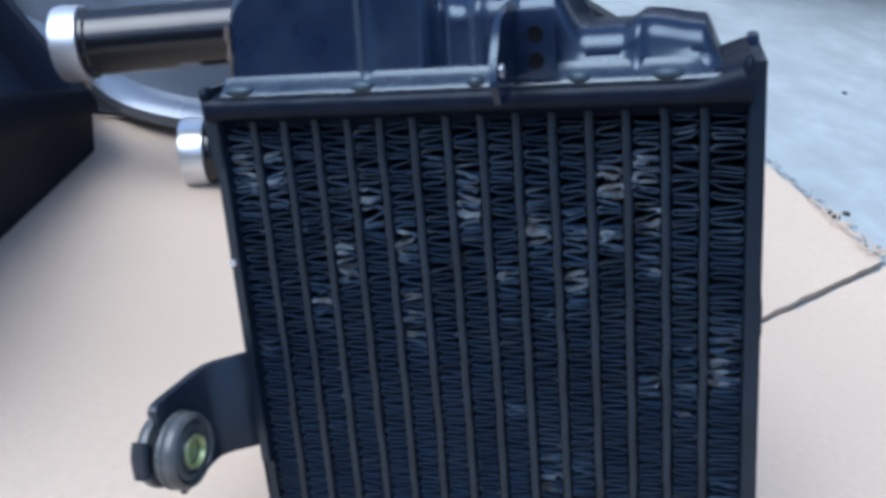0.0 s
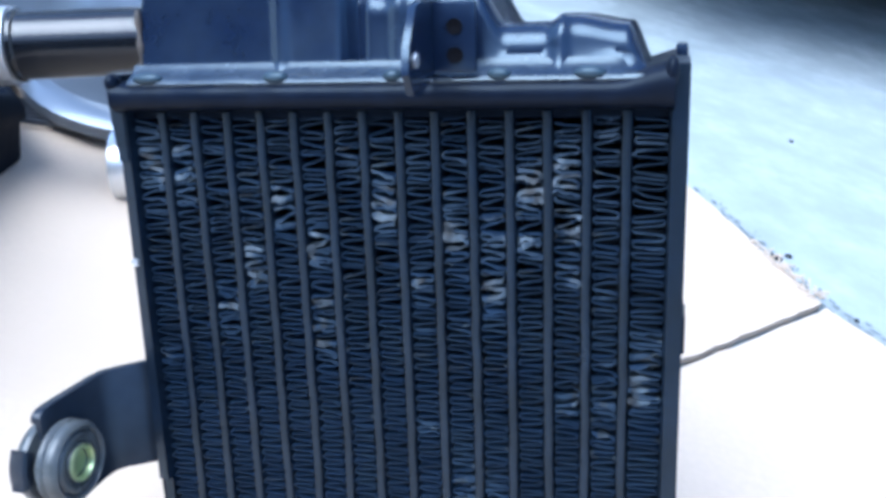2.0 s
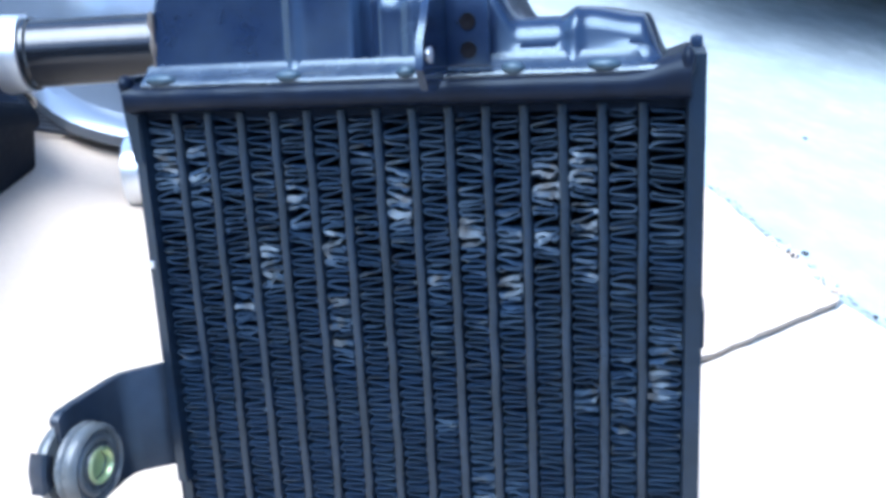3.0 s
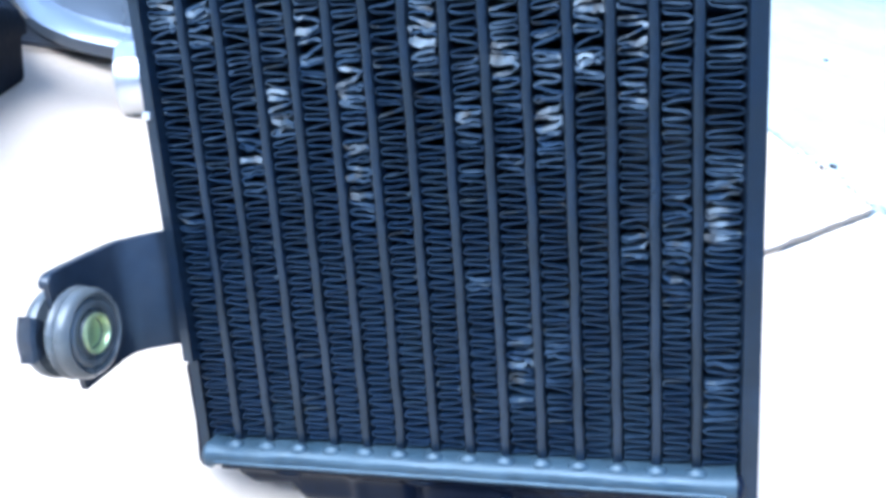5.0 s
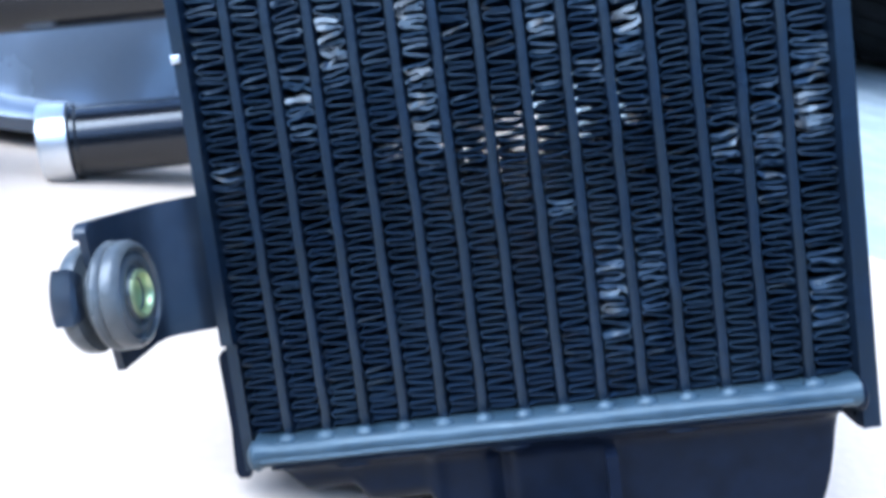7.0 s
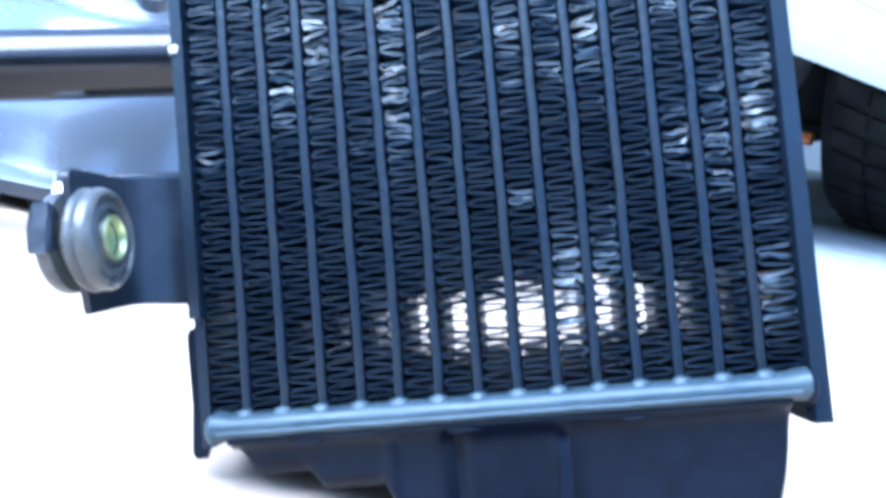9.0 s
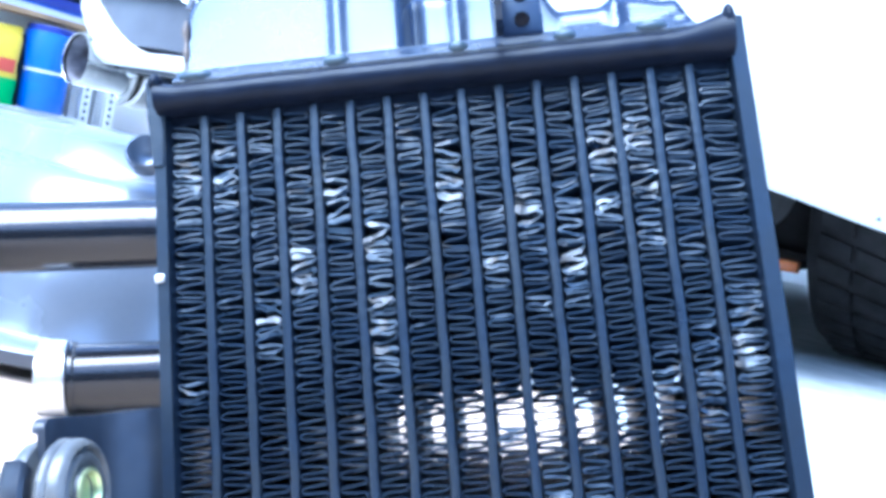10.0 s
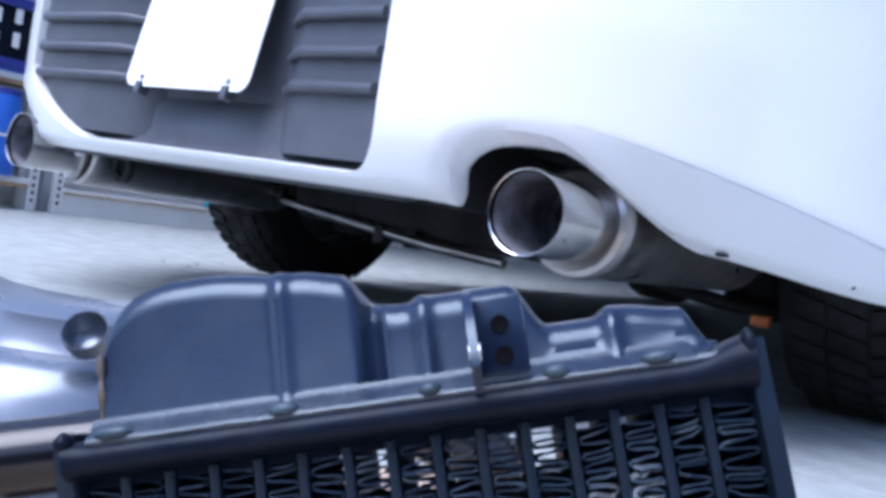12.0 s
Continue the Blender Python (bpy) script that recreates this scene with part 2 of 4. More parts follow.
# worn patches of the core: place across and along, reach across and along, how badly bent
WORN = [(4.45, 11.4, 0.45, 0.6, 1.0), (5.4, 10.3, 0.45, 0.7, 1.0), (5.45, 7.6, 0.42, 1.4, 1.0), (2.5, 8.4, 0.4, 0.8, 1.0), (3.45, 9.3, 0.4, 0.6, 0.9),
        (7.5, 11.6, 0.5, 0.8, 1.0), (11.6, 11.9, 0.6, 0.6, 1.0), (10.45, 10.9, 0.5, 0.4, 0.8), (10.5, 9.2, 0.45, 1.2, 0.85), (12.5, 12.3, 0.5, 0.6, 0.7),
        (9.4, 10.25, 0.5, 0.35, 0.9), (14.5, 6.9, 0.5, 1.2, 1.0), (13.5, 5.6, 0.45, 1.1, 0.9), (12.6, 6.0, 0.4, 0.6, 0.8), (9.5, 2.4, 0.45, 1.2, 0.95),
        (10.5, 2.8, 0.45, 1.2, 0.7), (14.5, 2.2, 0.5, 1.1, 0.8), (8.5, 4.87, 0.3, 0.2, 1.0), (0.6, 12.3, 0.6, 1.1, 0.75), (1.5, 12.2, 0.4, 1.0, 0.65)]


def wear(x, z):
    w = sum(a * math.exp(-((x - cx) / rx) ** 2 - ((z - cz) / rz) ** 2) for cx, cz, rx, rz, a in WORN)
    w += 1.5 * smoothstep(4.5, 9.0, z) * max(0.0, noise.noise(Vector((x * 1.4, z * 1.25, 12.6))) - 0.22)
    return max(0.0, min(1.0, w * (0.75 + 0.9 * noise.noise(Vector((x * 1.3, z * 1.6, 3.3))))))


def tube(parent, k):
    """One flat tube with a round nose front and back, a little dented."""
    rows = []
    rng = random.Random(100 + k)
    for i in range(24):
        z = -0.1 + (CORE_TOP + 0.2) * i / 23
        dent = 0.035 * noise.noise(Vector((k * 3.1, z * 1.1, 0))) + 0.05 * wear(k, z) * (rng.random() - 0.5)
        w = 0.135
        ring = [(k + dent - w, 0.12), (k + dent - w * 0.75, 0.03), (k + dent, 0.0), (k + dent + w * 0.75, 0.03), (k + dent + w, 0.12),
                (k + w, DEPTH - 0.1), (k, DEPTH), (k - w, DEPTH - 0.1)]
        rows.append([(x * CM, y * CM, z * CM) for x, y in ring])
    bm, vs = grid(rows, wrap=True)
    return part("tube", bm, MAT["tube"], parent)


def dust(x, z):
    """How much pale dust sits on the fins' front: more low down on the far side."""
    lie = 0.75 * smoothstep(5.5, 10.5, x) * smoothstep(7.0, 2.5, z) + 0.25 * smoothstep(9.0, 14.0, x)
    return lie + 0.8 * noise.noise(Vector((x * 0.55, z * 0.45, 9.1))) + 0.5 * noise.noise(Vector((x * 1.9, z * 1.7, 2.7)))


def folded_fin(parent, k):
    """A row of folded fins between two tubes: one thin strip folded in round bends, its front paler for dust and
    painted-in light, bent over where it was hit.
    """
    rng = random.Random(500 + k)
    x0, x1 = k + 0.17, k + 0.84
    if k == 0:
        x0 = 0.08
    if k == 14:
        x1 = 15.02
    pitch, z = 0.160, 0.02
    outline, folds, along = [], [], []
    i = 0
    while z < CORE_TOP - 0.12:
        a, b = (x0, x1) if i % 2 == 0 else (x1, x0)
        sag = pitch * 0.16 * (rng.random() - 0.5)
        for u, v in ((0.0, 0.0), (0.035, 0.24), (0.12, 0.40), (0.34, 0.46), (0.66, 0.54), (0.88, 0.60), (0.965, 0.76)):
            outline.append((a + (b - a) * u, z + pitch * v + sag * math.sin(math.pi * u)))
            folds.append(i)
            along.append(u)
        z += pitch * (1 + 0.16 * (rng.random() - 0.5))
        i += 1
    luck = [rng.random() for _ in range(i + 1)]
    lift = [rng.random() - 0.5 for _ in range(i + 2)]
    knot = [rng.gauss(0, 1) for _ in range(i + 2)]
    deep = [0.05 * (rng.random() - 0.5) for _ in range(i + 2)]
    bm = bmesh.new()
    loops = []
    depths = (0.07, 0.30, 0.75, 1.5, DEPTH - 0.1)
    for j, y in enumerate(depths):
        fade = (1.0, 0.75, 0.35, 0.08, 0.0)[j]
        th = (0.013, 0.012, 0.010, 0.008, 0.008)[j]
        top, low = [], []
        for n_, (x, z) in enumerate(outline):
            hit = wear(x, z)
            f = folds[n_]
            loose = 0.020 + 0.032 * smoothstep(6.5, 12.5, z)
            bend = knot[f] * (1 - along[n_]) + knot[f + 1] * along[n_] + 0.9 * noise.noise(Vector((x * 0.7, z * 1.1, k * 1.7)))
            dz = fade * (0.07 * hit + loose) * max(-1.6, min(1.6, bend)) + fade * (0.02 + 0.10 * hit) * (rng.random() - 0.5)
            bow = 0.03 + 0.10 * smoothstep(5.4, 6.4, z) * smoothstep(12.2, 11.4, z)
            if k > 10:
                bow += 0.20 * smoothstep(10.6, 11.6, z)
            dz += (0.0, 0.15, 0.6, 1.0, 0.0)[j] * (deep[f] - bow)
            x += (x - (x0 + x1) / 2) * (0.0, 0.06, 0.12, 0.12, 0.12)[j]
            dx = fade * 0.18 * hit * (rng.random() - 0.5)
            dy = fade * hit * (0.10 + 0.16 * lift[folds[n_]])
            lip = th + fade * fade * (0.17 * hit * luck[f] * rng.uniform(0.2, 1.5) + 0.022 * smoothstep(6.0, 11.0, z) * luck[f - 1] * rng.uniform(0.3, 1.4))
            top.append(bm.verts.new(((x + dx) * CM, (y + dy) * CM, (z + dz + th - 0.010 * y) * CM)))
            low.append(bm.verts.new(((x + dx) * CM, (y + dy - 0.5 * (lip - th)) * CM, (z + dz - lip - 0.010 * y) * CM)))
        loops.append((top, low))

    def face_kind(n_, depth):
        x, z = outline[n_]
        f = folds[n_]
        hit = wear(x, z)
        if depth < 2 and hit * (0.35 + 0.9 * luck[f]) + 0.25 * noise.noise(Vector((x * 5, z * 5, 0.5))) > 0.54 + 0.1 * depth:
            return 2
        if depth == 0 and luck[f] < 0.03 + 0.05 * smoothstep(5, 13, z) and 0.15 < (x - k) < 0.15 + 2.5 * luck[f] + 0.25:
            return 2
        # specks at the bends are glints, painted with the bare-metal colour
        if depth < 2 and min(along[n_], 1 - along[n_]) < 0.1 and lift[f] * (1 if along[n_] < 0.5 else -1) > 0.47 - 0.05 * smoothstep(4, 12, z) - 0.2 * hit:
            return 2
        if depth < 3 and dust(x, z) + 0.5 * lift[f] - 0.12 * depth > 0.18:
            return 1
        return 0

    for j, ((t0, l0), (t1, l1)) in enumerate(zip(loops, loops[1:])):
        for n_ in range(len(t0) - 1):
            what = face_kind(n_, j + 1)
            bm.faces.new((t0[n_], t0[n_ + 1], t1[n_ + 1], t1[n_])).material_index = what
            bm.faces.new((l0[n_ + 1], l0[n_], l1[n_], l1[n_ + 1])).material_index = 0
    t0, l0 = loops[0]
    for n_ in range(len(t0) - 1):
        # most front edges take the paler colour, painting in their lit line
        bm.faces.new((t0[n_ + 1], t0[n_], l0[n_], l0[n_ + 1])).material_index = face_kind(n_, 0) or (1 if luck[folds[n_]] > 0.35 or outline[n_][1] < 6 else 0)
    t0, l0 = loops[-1]
    for n_ in range(len(t0) - 1):
        bm.faces.new((t0[n_], t0[n_ + 1], l0[n_ + 1], l0[n_]))
    ob = part("folded_fin", bm, MAT["fin"], parent, "crushed dusty folded fin with bare metal and painted glints" if k in (2, 5, 7, 10, 14) else "", smooth=False)
    ob.data.materials.append(MAT["fin_dust_lit"])
    ob.data.materials.append(MAT["bare_fin_glint"])
    return ob


def header(parent, z0, z1, left, right, label, mat, f=-0.62, rise=0.0):
    """The rim between core and tank: a round bar, a little wavy, with swollen ends."""
    rows = []
    steps = 72
    for i in range(steps + 1):
        x = left + (right - left) * i / steps
        end = math.exp(-((x - left) / 0.3) ** 2) + math.exp(-((x - right) / 0.3) ** 2)
        wave = 0.05 * noise.noise(Vector((x * 0.9, z0, 0))) + 0.03 * noise.noise(Vector((x * 3.1, z0, 4)))
        lo, hi = z0 - 0.05 * end, z1 + 0.10 * end + rise * smoothstep(right - 1.5, right - 0.2, x)
        mid, half = (lo + hi) / 2, (hi - lo) / 2
        out = f - 0.08 * end + wave
        ring = [(DEPTH + 0.5, lo)]
        for k in range(15):
            a = -math.pi / 2 + math.pi * k / 14
            c, s_ = math.cos(a), math.sin(a)
            ring.append((out * abs(c) ** 0.85, mid + half * math.copysign(abs(s_) ** 0.85, s_)))
        ring.append((DEPTH + 0.5, hi))
        rows.append([(x * CM, y * CM, z * CM) for y, z in ring])
    bm, vs = grid(rows, wrap=True)
    bm.faces.new(vs[0][::-1])
    bm.faces.new(vs[-1])
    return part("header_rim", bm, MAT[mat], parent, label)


def knob(name, parent, x, y, z, rx, ry, rz, mat="tank", label=""):
    """A rounded swelling."""
    bm = bmesh.new()
    bmesh.ops.create_uvsphere(bm, u_segments=16, v_segments=10, radius=1)
    for v in bm.verts:
        v.co = Vector(((x + v.co.x * rx) * CM, (y + v.co.y * ry) * CM, (z + v.co.z * rz) * CM))
    return part(name, bm, MAT[mat], parent, label)


def top_height(x):
    """Height of the upper tank's roof along x, in cm above its foot."""
    tall = 2.15 + 1.45 * (1 - max(0, (2.5 - x) / 1.95) ** 2.4) ** 0.48 if x < 2.5 else 3.6
    tall -= 0.22 * smoothstep(3.0, 5.0, x) + 0.22 * smoothstep(5.2, 6.4, x) + 0.75 * smoothstep(6.2, 6.95, x) + 0.12 * smoothstep(6.8, 7.5, x)
    tall += 0.1 * smoothstep(7.7, 8.0, x)
    tall -= 1.08 * smoothstep(10.1, 10.9, x)
    tall += 0.2 * smoothstep(11.9, 12.4, x)
    tall -= 0.22 * smoothstep(12.6, 14.0, x) + 1.15 * smoothstep(13.95, 14.55, x)
    return max(0.12, tall)


def low_height(x):
    """Depth of the lower tank below the rim along x."""
    h = 1.0 * smoothstep(0.5, 1.2, x)
    h += 0.5 * smoothstep(2.3, 2.9, x) + 0.9 * smoothstep(4.3, 4.9, x) + 0.2 * smoothstep(6.4, 6.7, x) + 0.95 * smoothstep(8.6, 9.1, x)
    if x > 12.4:
        h *= max(0.02, 1 - ((x - 12.4) / 2.15) ** 5) ** 0.5
    return max(0.12, h)


def tank(parent, name, height, foot, sign, ribs, label):
    """A moulded can over the rim: rounded shoulders, ribs standing proud and steps between its chambers."""
    rows = []
    for i in range(150):
        x = 0.55 + 14.0 * i / 149
        h = height(x)
        rib = sum(0.11 * math.exp(-((x - r) / 0.2) ** 2) for r in ribs)
        groove = 0.28 * math.exp(-((x - 6.85) / 0.22) ** 2) if sign > 0 else 0.22 * math.exp(-((x - 6.3) / 0.2) ** 2)
        front = 0.05 - rib + groove
        front += 0.16 * smoothstep(6.4, 6.8, x) * (1 - smoothstep(9.0, 9.2, x)) if sign > 0 else 0.0
        back = DEPTH - 0.1
        rad = min(0.72, h * 0.75)
        q = min(1.0, h / 1.1)
        ring = [(-0.36, -0.12), (-0.39, -0.03), (-0.36, 0.04), (front - 0.27, 0.06 + 0.06 * q), (front - 0.13, 0.08 + 0.17 * q), (front - 0.04, 0.10 + 0.29 * q), (front, 0.12 + 0.42 * q)]
        for k in range(9):
            a = math.pi / 2 * k / 8
            ring.append((front + 0.05 * h + rad * (1 - math.cos(a)), max(0.2, h - rad + rad * math.sin(a)) + rib * 0.3))
        for k in range(9):
            a = math.pi / 2 * (1 - k / 8)
            ring.append((back - rad * (1 - math.cos(a)), max(0.2, h - rad + rad * math.sin(a)) + rib * 0.3))
        ring += [(back, 0.2), (back + 0.2, 0.0)]
        rows.append([(x * CM, y * CM, (foot + sign * z) * CM) for y, z in ring])
    bm, vs = grid(rows, wrap=True)
    bm.faces.new(vs[0][::-1])
    bm.faces.new(vs[-1])
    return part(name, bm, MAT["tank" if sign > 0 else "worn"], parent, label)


def tank_flange(parent):
    """The sloping foot of the upper tank, clamped along the rim, a little uneven."""
    rows = []
    for i in range(91):
        x = 0.35 + 14.3 * i / 90
        q = min(1.0, 0.35 + 0.65 * smoothstep(14.5, 13.6, x))
        wob = 0.02 * noise.noise(Vector((x * 1.3, 0, 5))) + 0.008 * noise.noise(Vector((x * 5, 0, 8)))
        ring = [(-0.46, -0.14), (-0.51, -0.03 + wob), (-0.46, 0.06 + wob), (-0.32, 0.14 * q + wob), (-0.16, 0.26 * q), (-0.06, 0.37 * q), (0.0, 0.46 * q), (0.30, 0.50 * q), (0.30, -0.14)]
        rows.append([(x * CM, y * CM, (14.82 + z) * CM) for y, z in ring])
    bm, vs = grid(rows, wrap=True)
    bm.faces.new(vs[0][::-1])
    bm.faces.new(vs[-1])
    # paler than the tank: sky sheen on the slope is put into the colour
    return part("tank_flange", bm, MAT["flange"], parent, "dusty sloping tank flange with sky sheen in its colour")


def disc_hole(parent, x, y, z, r, name="bolt_hole", mat="dark"):
    bm = lathe((x * CM, y * CM, z * CM), (x * CM, (y - 1) * CM, z * CM), [(0, 0.0001), (0.0004, r * CM), (-0.001, r * CM * 1.05)])
    return part(name, bm, MAT[mat], parent)


def intercooler():
    root = thing("intercooler", LEAN, "dirty black car intercooler with bent fins standing on cardboard", "intercooler")
    for k in range(1, 15):
        tube(root, k)
    for k in range(15):
        folded_fin(root, k)
    header(root, 14.02, 14.82, -0.15, 15.15, "dark rounded upper rim with scuffs", "worn", rise=0.30)
    # lower rim's paler blue holds dust and, painted in, sky on its upward face
    header(root, -0.74, -0.06, 0.22, 14.98, "dusty rounded lower rim with a worn edge", "dusty_rim", -0.55)
    part("header_plate", box(0.02 * CM, 15.06 * CM, 0.12 * CM, (DEPTH + 0.3) * CM, 13.78 * CM, 14.10 * CM), MAT["foot_paint"], root)
    tank_flange(root)
    # upper tabs take a paler paint that stands in for their highlight
    for x, w in ((0.95, 0.46), (4.78, 0.36), (8.05, 0.26), (10.85, 0.30), (13.1, 0.40)):
        knob("crimp_tab", root, x, -0.40, 14.93, w, 0.20, 0.17, "dusty_rim", "pale crimp tab with its highlight put into the colour")
    for x in (2.6, 6.6, 10.8):
        knob("crimp_tab", root, x, -0.2, -0.88, 0.5, 0.2, 0.12, "worn")
    knob("rim_ear", root, 15.08, -0.42, 14.95, 0.17, 0.26, 0.36, "worn", "scuffed rounded rim corner")
    knob("rim_ear", root, 0.20, -0.28, -0.42, 0.22, 0.36, 0.40, "dusty_rim", "worn rounded rim end")
    knob("rim_ear", root, 15.02, -0.25, -0.45, 0.18, 0.36, 0.40, "worn", "worn rounded rim end")
    knob("rim_ear", root, -0.14, -0.42, 14.84, 0.20, 0.28, 0.26, "worn", "scuffed rounded rim corner")
    ridge = [(x * CM, (-0.55 + 0.02 * noise.noise(Vector((x, 0, 3)))) * CM, (-0.52 + 0.02 * noise.noise(Vector((x * 0.7, 2, 3)))) * CM) for x in [0.35 + 14.4 * k / 60 for k in range(61)]]
    part("rim_ridge", sweep(ridge, 0.0007, 10), MAT["dusty_rim"], root)
    for i in range(14):
        x = 1.0 + i
        bm = lathe((x * CM, -0.20 * CM, -0.11 * CM), (x * CM, -0.20 * CM, 1), [(-0.003, 0.0022), (0.0, 0.0021), (0.0012, 0.0014), (0.0017, 0.0001)], 12)
        for v in bm.verts:
            v.co.x = x * CM + (v.co.x - x * CM) * 1.5
        part("solder_bead", bm, MAT["dusty_rim"], root)
    tank(root, "upper_tank", top_height, 14.82, 1, (4.8, 8.05, 12.3), "satin black upper tank with moulded ribs")
    tank(root, "lower_tank", low_height, -0.78, -1, (4.6, 8.9), "satin black lower tank with a deep chamber")
    # side plates
    side = [(-0.32, -0.15), (0.0, -0.2), (0.06, 0.05), (0.06, DEPTH), (-0.1, DEPTH + 0.2), (-0.32, DEPTH)]
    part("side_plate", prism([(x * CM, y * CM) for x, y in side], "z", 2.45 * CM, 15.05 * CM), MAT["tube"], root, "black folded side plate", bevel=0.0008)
    foot_plate = [(-0.10, 2.22), (-0.50, 2.22), (-0.62, 2.05), (-0.58, 0.2), (-0.66, -1.05), (-0.56, -1.22), (-0.30, -1.22), (-0.22, -1.0), (-0.10, 0.2)]
    part("side_plate_foot", prism([(x * CM, z * CM) for x, z in foot_plate], "y", 0.42 * CM, 0.62 * CM), MAT["worn"], root, "dark flat foot of the side plate", bevel=0.0006)
    part("side_tab", box(-0.50 * CM, -0.25 * CM, 0.9 * CM, 2.2 * CM, 7.6 * CM, 9.9 * CM), MAT["worn"], root, bevel=0.0012)
    part("side_tab", box(15.35 * CM, 15.60 * CM, 0.9 * CM, 2.2 * CM, 7.2 * CM, 8.3 * CM), MAT["worn"], root, bevel=0.0008)
    corner = [(-0.50, 14.95), (-0.42, 15.02), (-0.05, 14.86), (-0.05, 12.6), (-0.33, 12.6), (-0.46, 14.0)]
    part("side_plate_corner", prism([(x * CM, z * CM) for x, z in corner], "y", -0.24 * CM, 0.15 * CM), MAT["tube"], root, "flared top corner of the side plate", bevel=0.0007)
    part("side_plate_inner", box(-0.24 * CM, 0.04 * CM, 0.0, DEPTH * CM, -0.9 * CM, 2.6 * CM), MAT["tube"], root)
    right = [(15.07 - x * (1.3 if x < -0.05 else 1), y) for x, y in side]
    part("side_plate", prism([((x + 0.02) * CM, y * CM) for x, y in right], "z", -1.35 * CM, 15.1 * CM), MAT["tube"], root, "black folded side plate", bevel=0.0008)
    part("paint_chip", box(-0.36 * CM, -0.12 * CM, -0.26 * CM, -0.12 * CM, 9.46 * CM, 9.66 * CM), MAT["ring"], root, "bare metal paint chip", bevel=0.0004)
    part("corner_tab", box(15.12 * CM, 15.46 * CM, 3.6 * CM, 4.6 * CM, 14.8 * CM, 15.42 * CM), MAT["tank"], root, bevel=0.001)
    # scuffed end of the tank
    weld = [(0.55 * CM, (0.08 + 0.03 * k / 10 + 0.02 * math.sin(k * 2.1)) * CM, (14.95 + 1.85 * k / 10) * CM) for k in range(11)]
    part("weld_seam", sweep(weld, [0.0008 + 0.0003 * math.sin(k * 1.7) for k in range(11)], 10), MAT["rust"], root, "brown scuffed weld along the tank end")
    # upper mounting lug: a plate on the tank and a blade standing out from it
    lug = part("mounting_plate", box(9.2 * CM, 10.32 * CM, -0.62 * CM, -0.42 * CM, 15.0 * CM, 16.75 * CM), MAT["tank"], root, "black steel mounting plate", bevel=0.0018)
    for z in (15.42, 16.12):
        disc_hole(lug, 9.78, -0.63, z, 0.2)
    blade = [(-0.3, 16.95), (-1.2, 16.9), (-2.2, 16.6), (-2.9, 15.7), (-3.0, 15.1), (-2.6, 14.6), (-1.8, 14.55), (-0.9, 14.9), (-0.3, 15.1)]
    bm = prism([(y * CM, z * CM) for y, z in blade], "x", 9.06 * CM, 9.24 * CM)
    part("mounting_lug", bm, MAT["tank"], root, "black steel lug with a bolt hole", bevel=0.0005)
    # bright disc painted in for the light seen through the lug's hole
    bm = lathe((9.04 * CM, -2.35 * CM, 15.4 * CM), (9.3 * CM, -2.35 * CM, 15.4 * CM), [(0, 0.0001), (0, 0.0019), (0.0024, 0.0019), (0.0024, 0.0001)], 20)
    part("lug_hole", bm, MAT["ring"], root, "bolt hole filled bright for the light seen through it")
    # lower mounting foot
    foot = [(0.2, -3.1), (-0.3, -3.6), (-2.2, -4.4), (-3.2, -4.7), (-3.3, -4.95), (-2.2, -4.75), (0.2, -4.0)]
    part("mounting_foot", prism([(y * CM, z * CM) for y, z in foot], "x", 6.0 * CM, 9.3 * CM), MAT["foot_paint"], root, "bent black steel mounting foot", bevel=0.001)
    part("mounting_foot_rib", prism([(0.0, -1.2 * CM), (-0.5 * CM, -1.3 * CM), (-0.6 * CM, -3.6 * CM), (0.0, -3.7 * CM)], "x", 8.85 * CM, 9.15 * CM), MAT["worn"], root, "worn bright weld edge", bevel=0.0008)
    # side bracket with a rubber bush
    stations = [(-0.12, 0.72, 2.82, 6.28), (-0.27, 0.54, 2.84, 6.28), (-1.25, -0.38, 2.93, 6.22), (-1.48, -0.66, 2.93, 6.19), (-1.60, -1.05, 2.90, 6.16),
                (-1.70, -2.80, 2.72, 6.12), (-1.705, -2.92, 3.30, 6.11), (-1.71, -3.25, 3.70, 6.10), (-1.71, -3.42, 4.90, 6.02), (-1.71, -3.50, 5.70, 5.92)]
    rows = []
    for k, (x, y, zb, zt) in enumerate(stations):
        q0, q1 = stations[max(0, k - 1)], stations[min(len(stations) - 1, k + 1)]
        run = Vector((q1[0] - q0[0], q1[1] - q0[1], 0)).normalized()
        nrm = Vector((-run.y, run.x, 0)) * 0.09
        lip = Vector((nrm.x, nrm.y, 0)) * -1.4 * smoothstep(1, 3, k)
        p = Vector((x, y, 0))
        rows.append([v * CM for v in (p + nrm + Vector((0, 0, zb)), p + nrm + Vector((0, 0, zt - 0.06)), p + nrm * 0.5 + Vector((0, 0, zt)), p - nrm + lip + Vector((0, 0, zt)), p - nrm + lip + Vector((0, 0, zt - 0.14)), p - nrm + Vector((0, 0, zt - 0.18)), p - nrm + Vector((0, 0, zb)))])
    bm, vs = grid(rows, wrap=True)
    bm.faces.new(vs[0][::-1])
    bm.faces.new(vs[-1])
    part("bush_bracket", bm, MAT["bracket"], root, "bent black sheet-steel bracket")
    out = Vector((0.992, -0.03, 0)).normalized()
    c = Vector((-1.50, -2.98, 4.42))
    p0 = (c - out * 0.75) * CM
    p1 = (c + out * 0.75) * CM
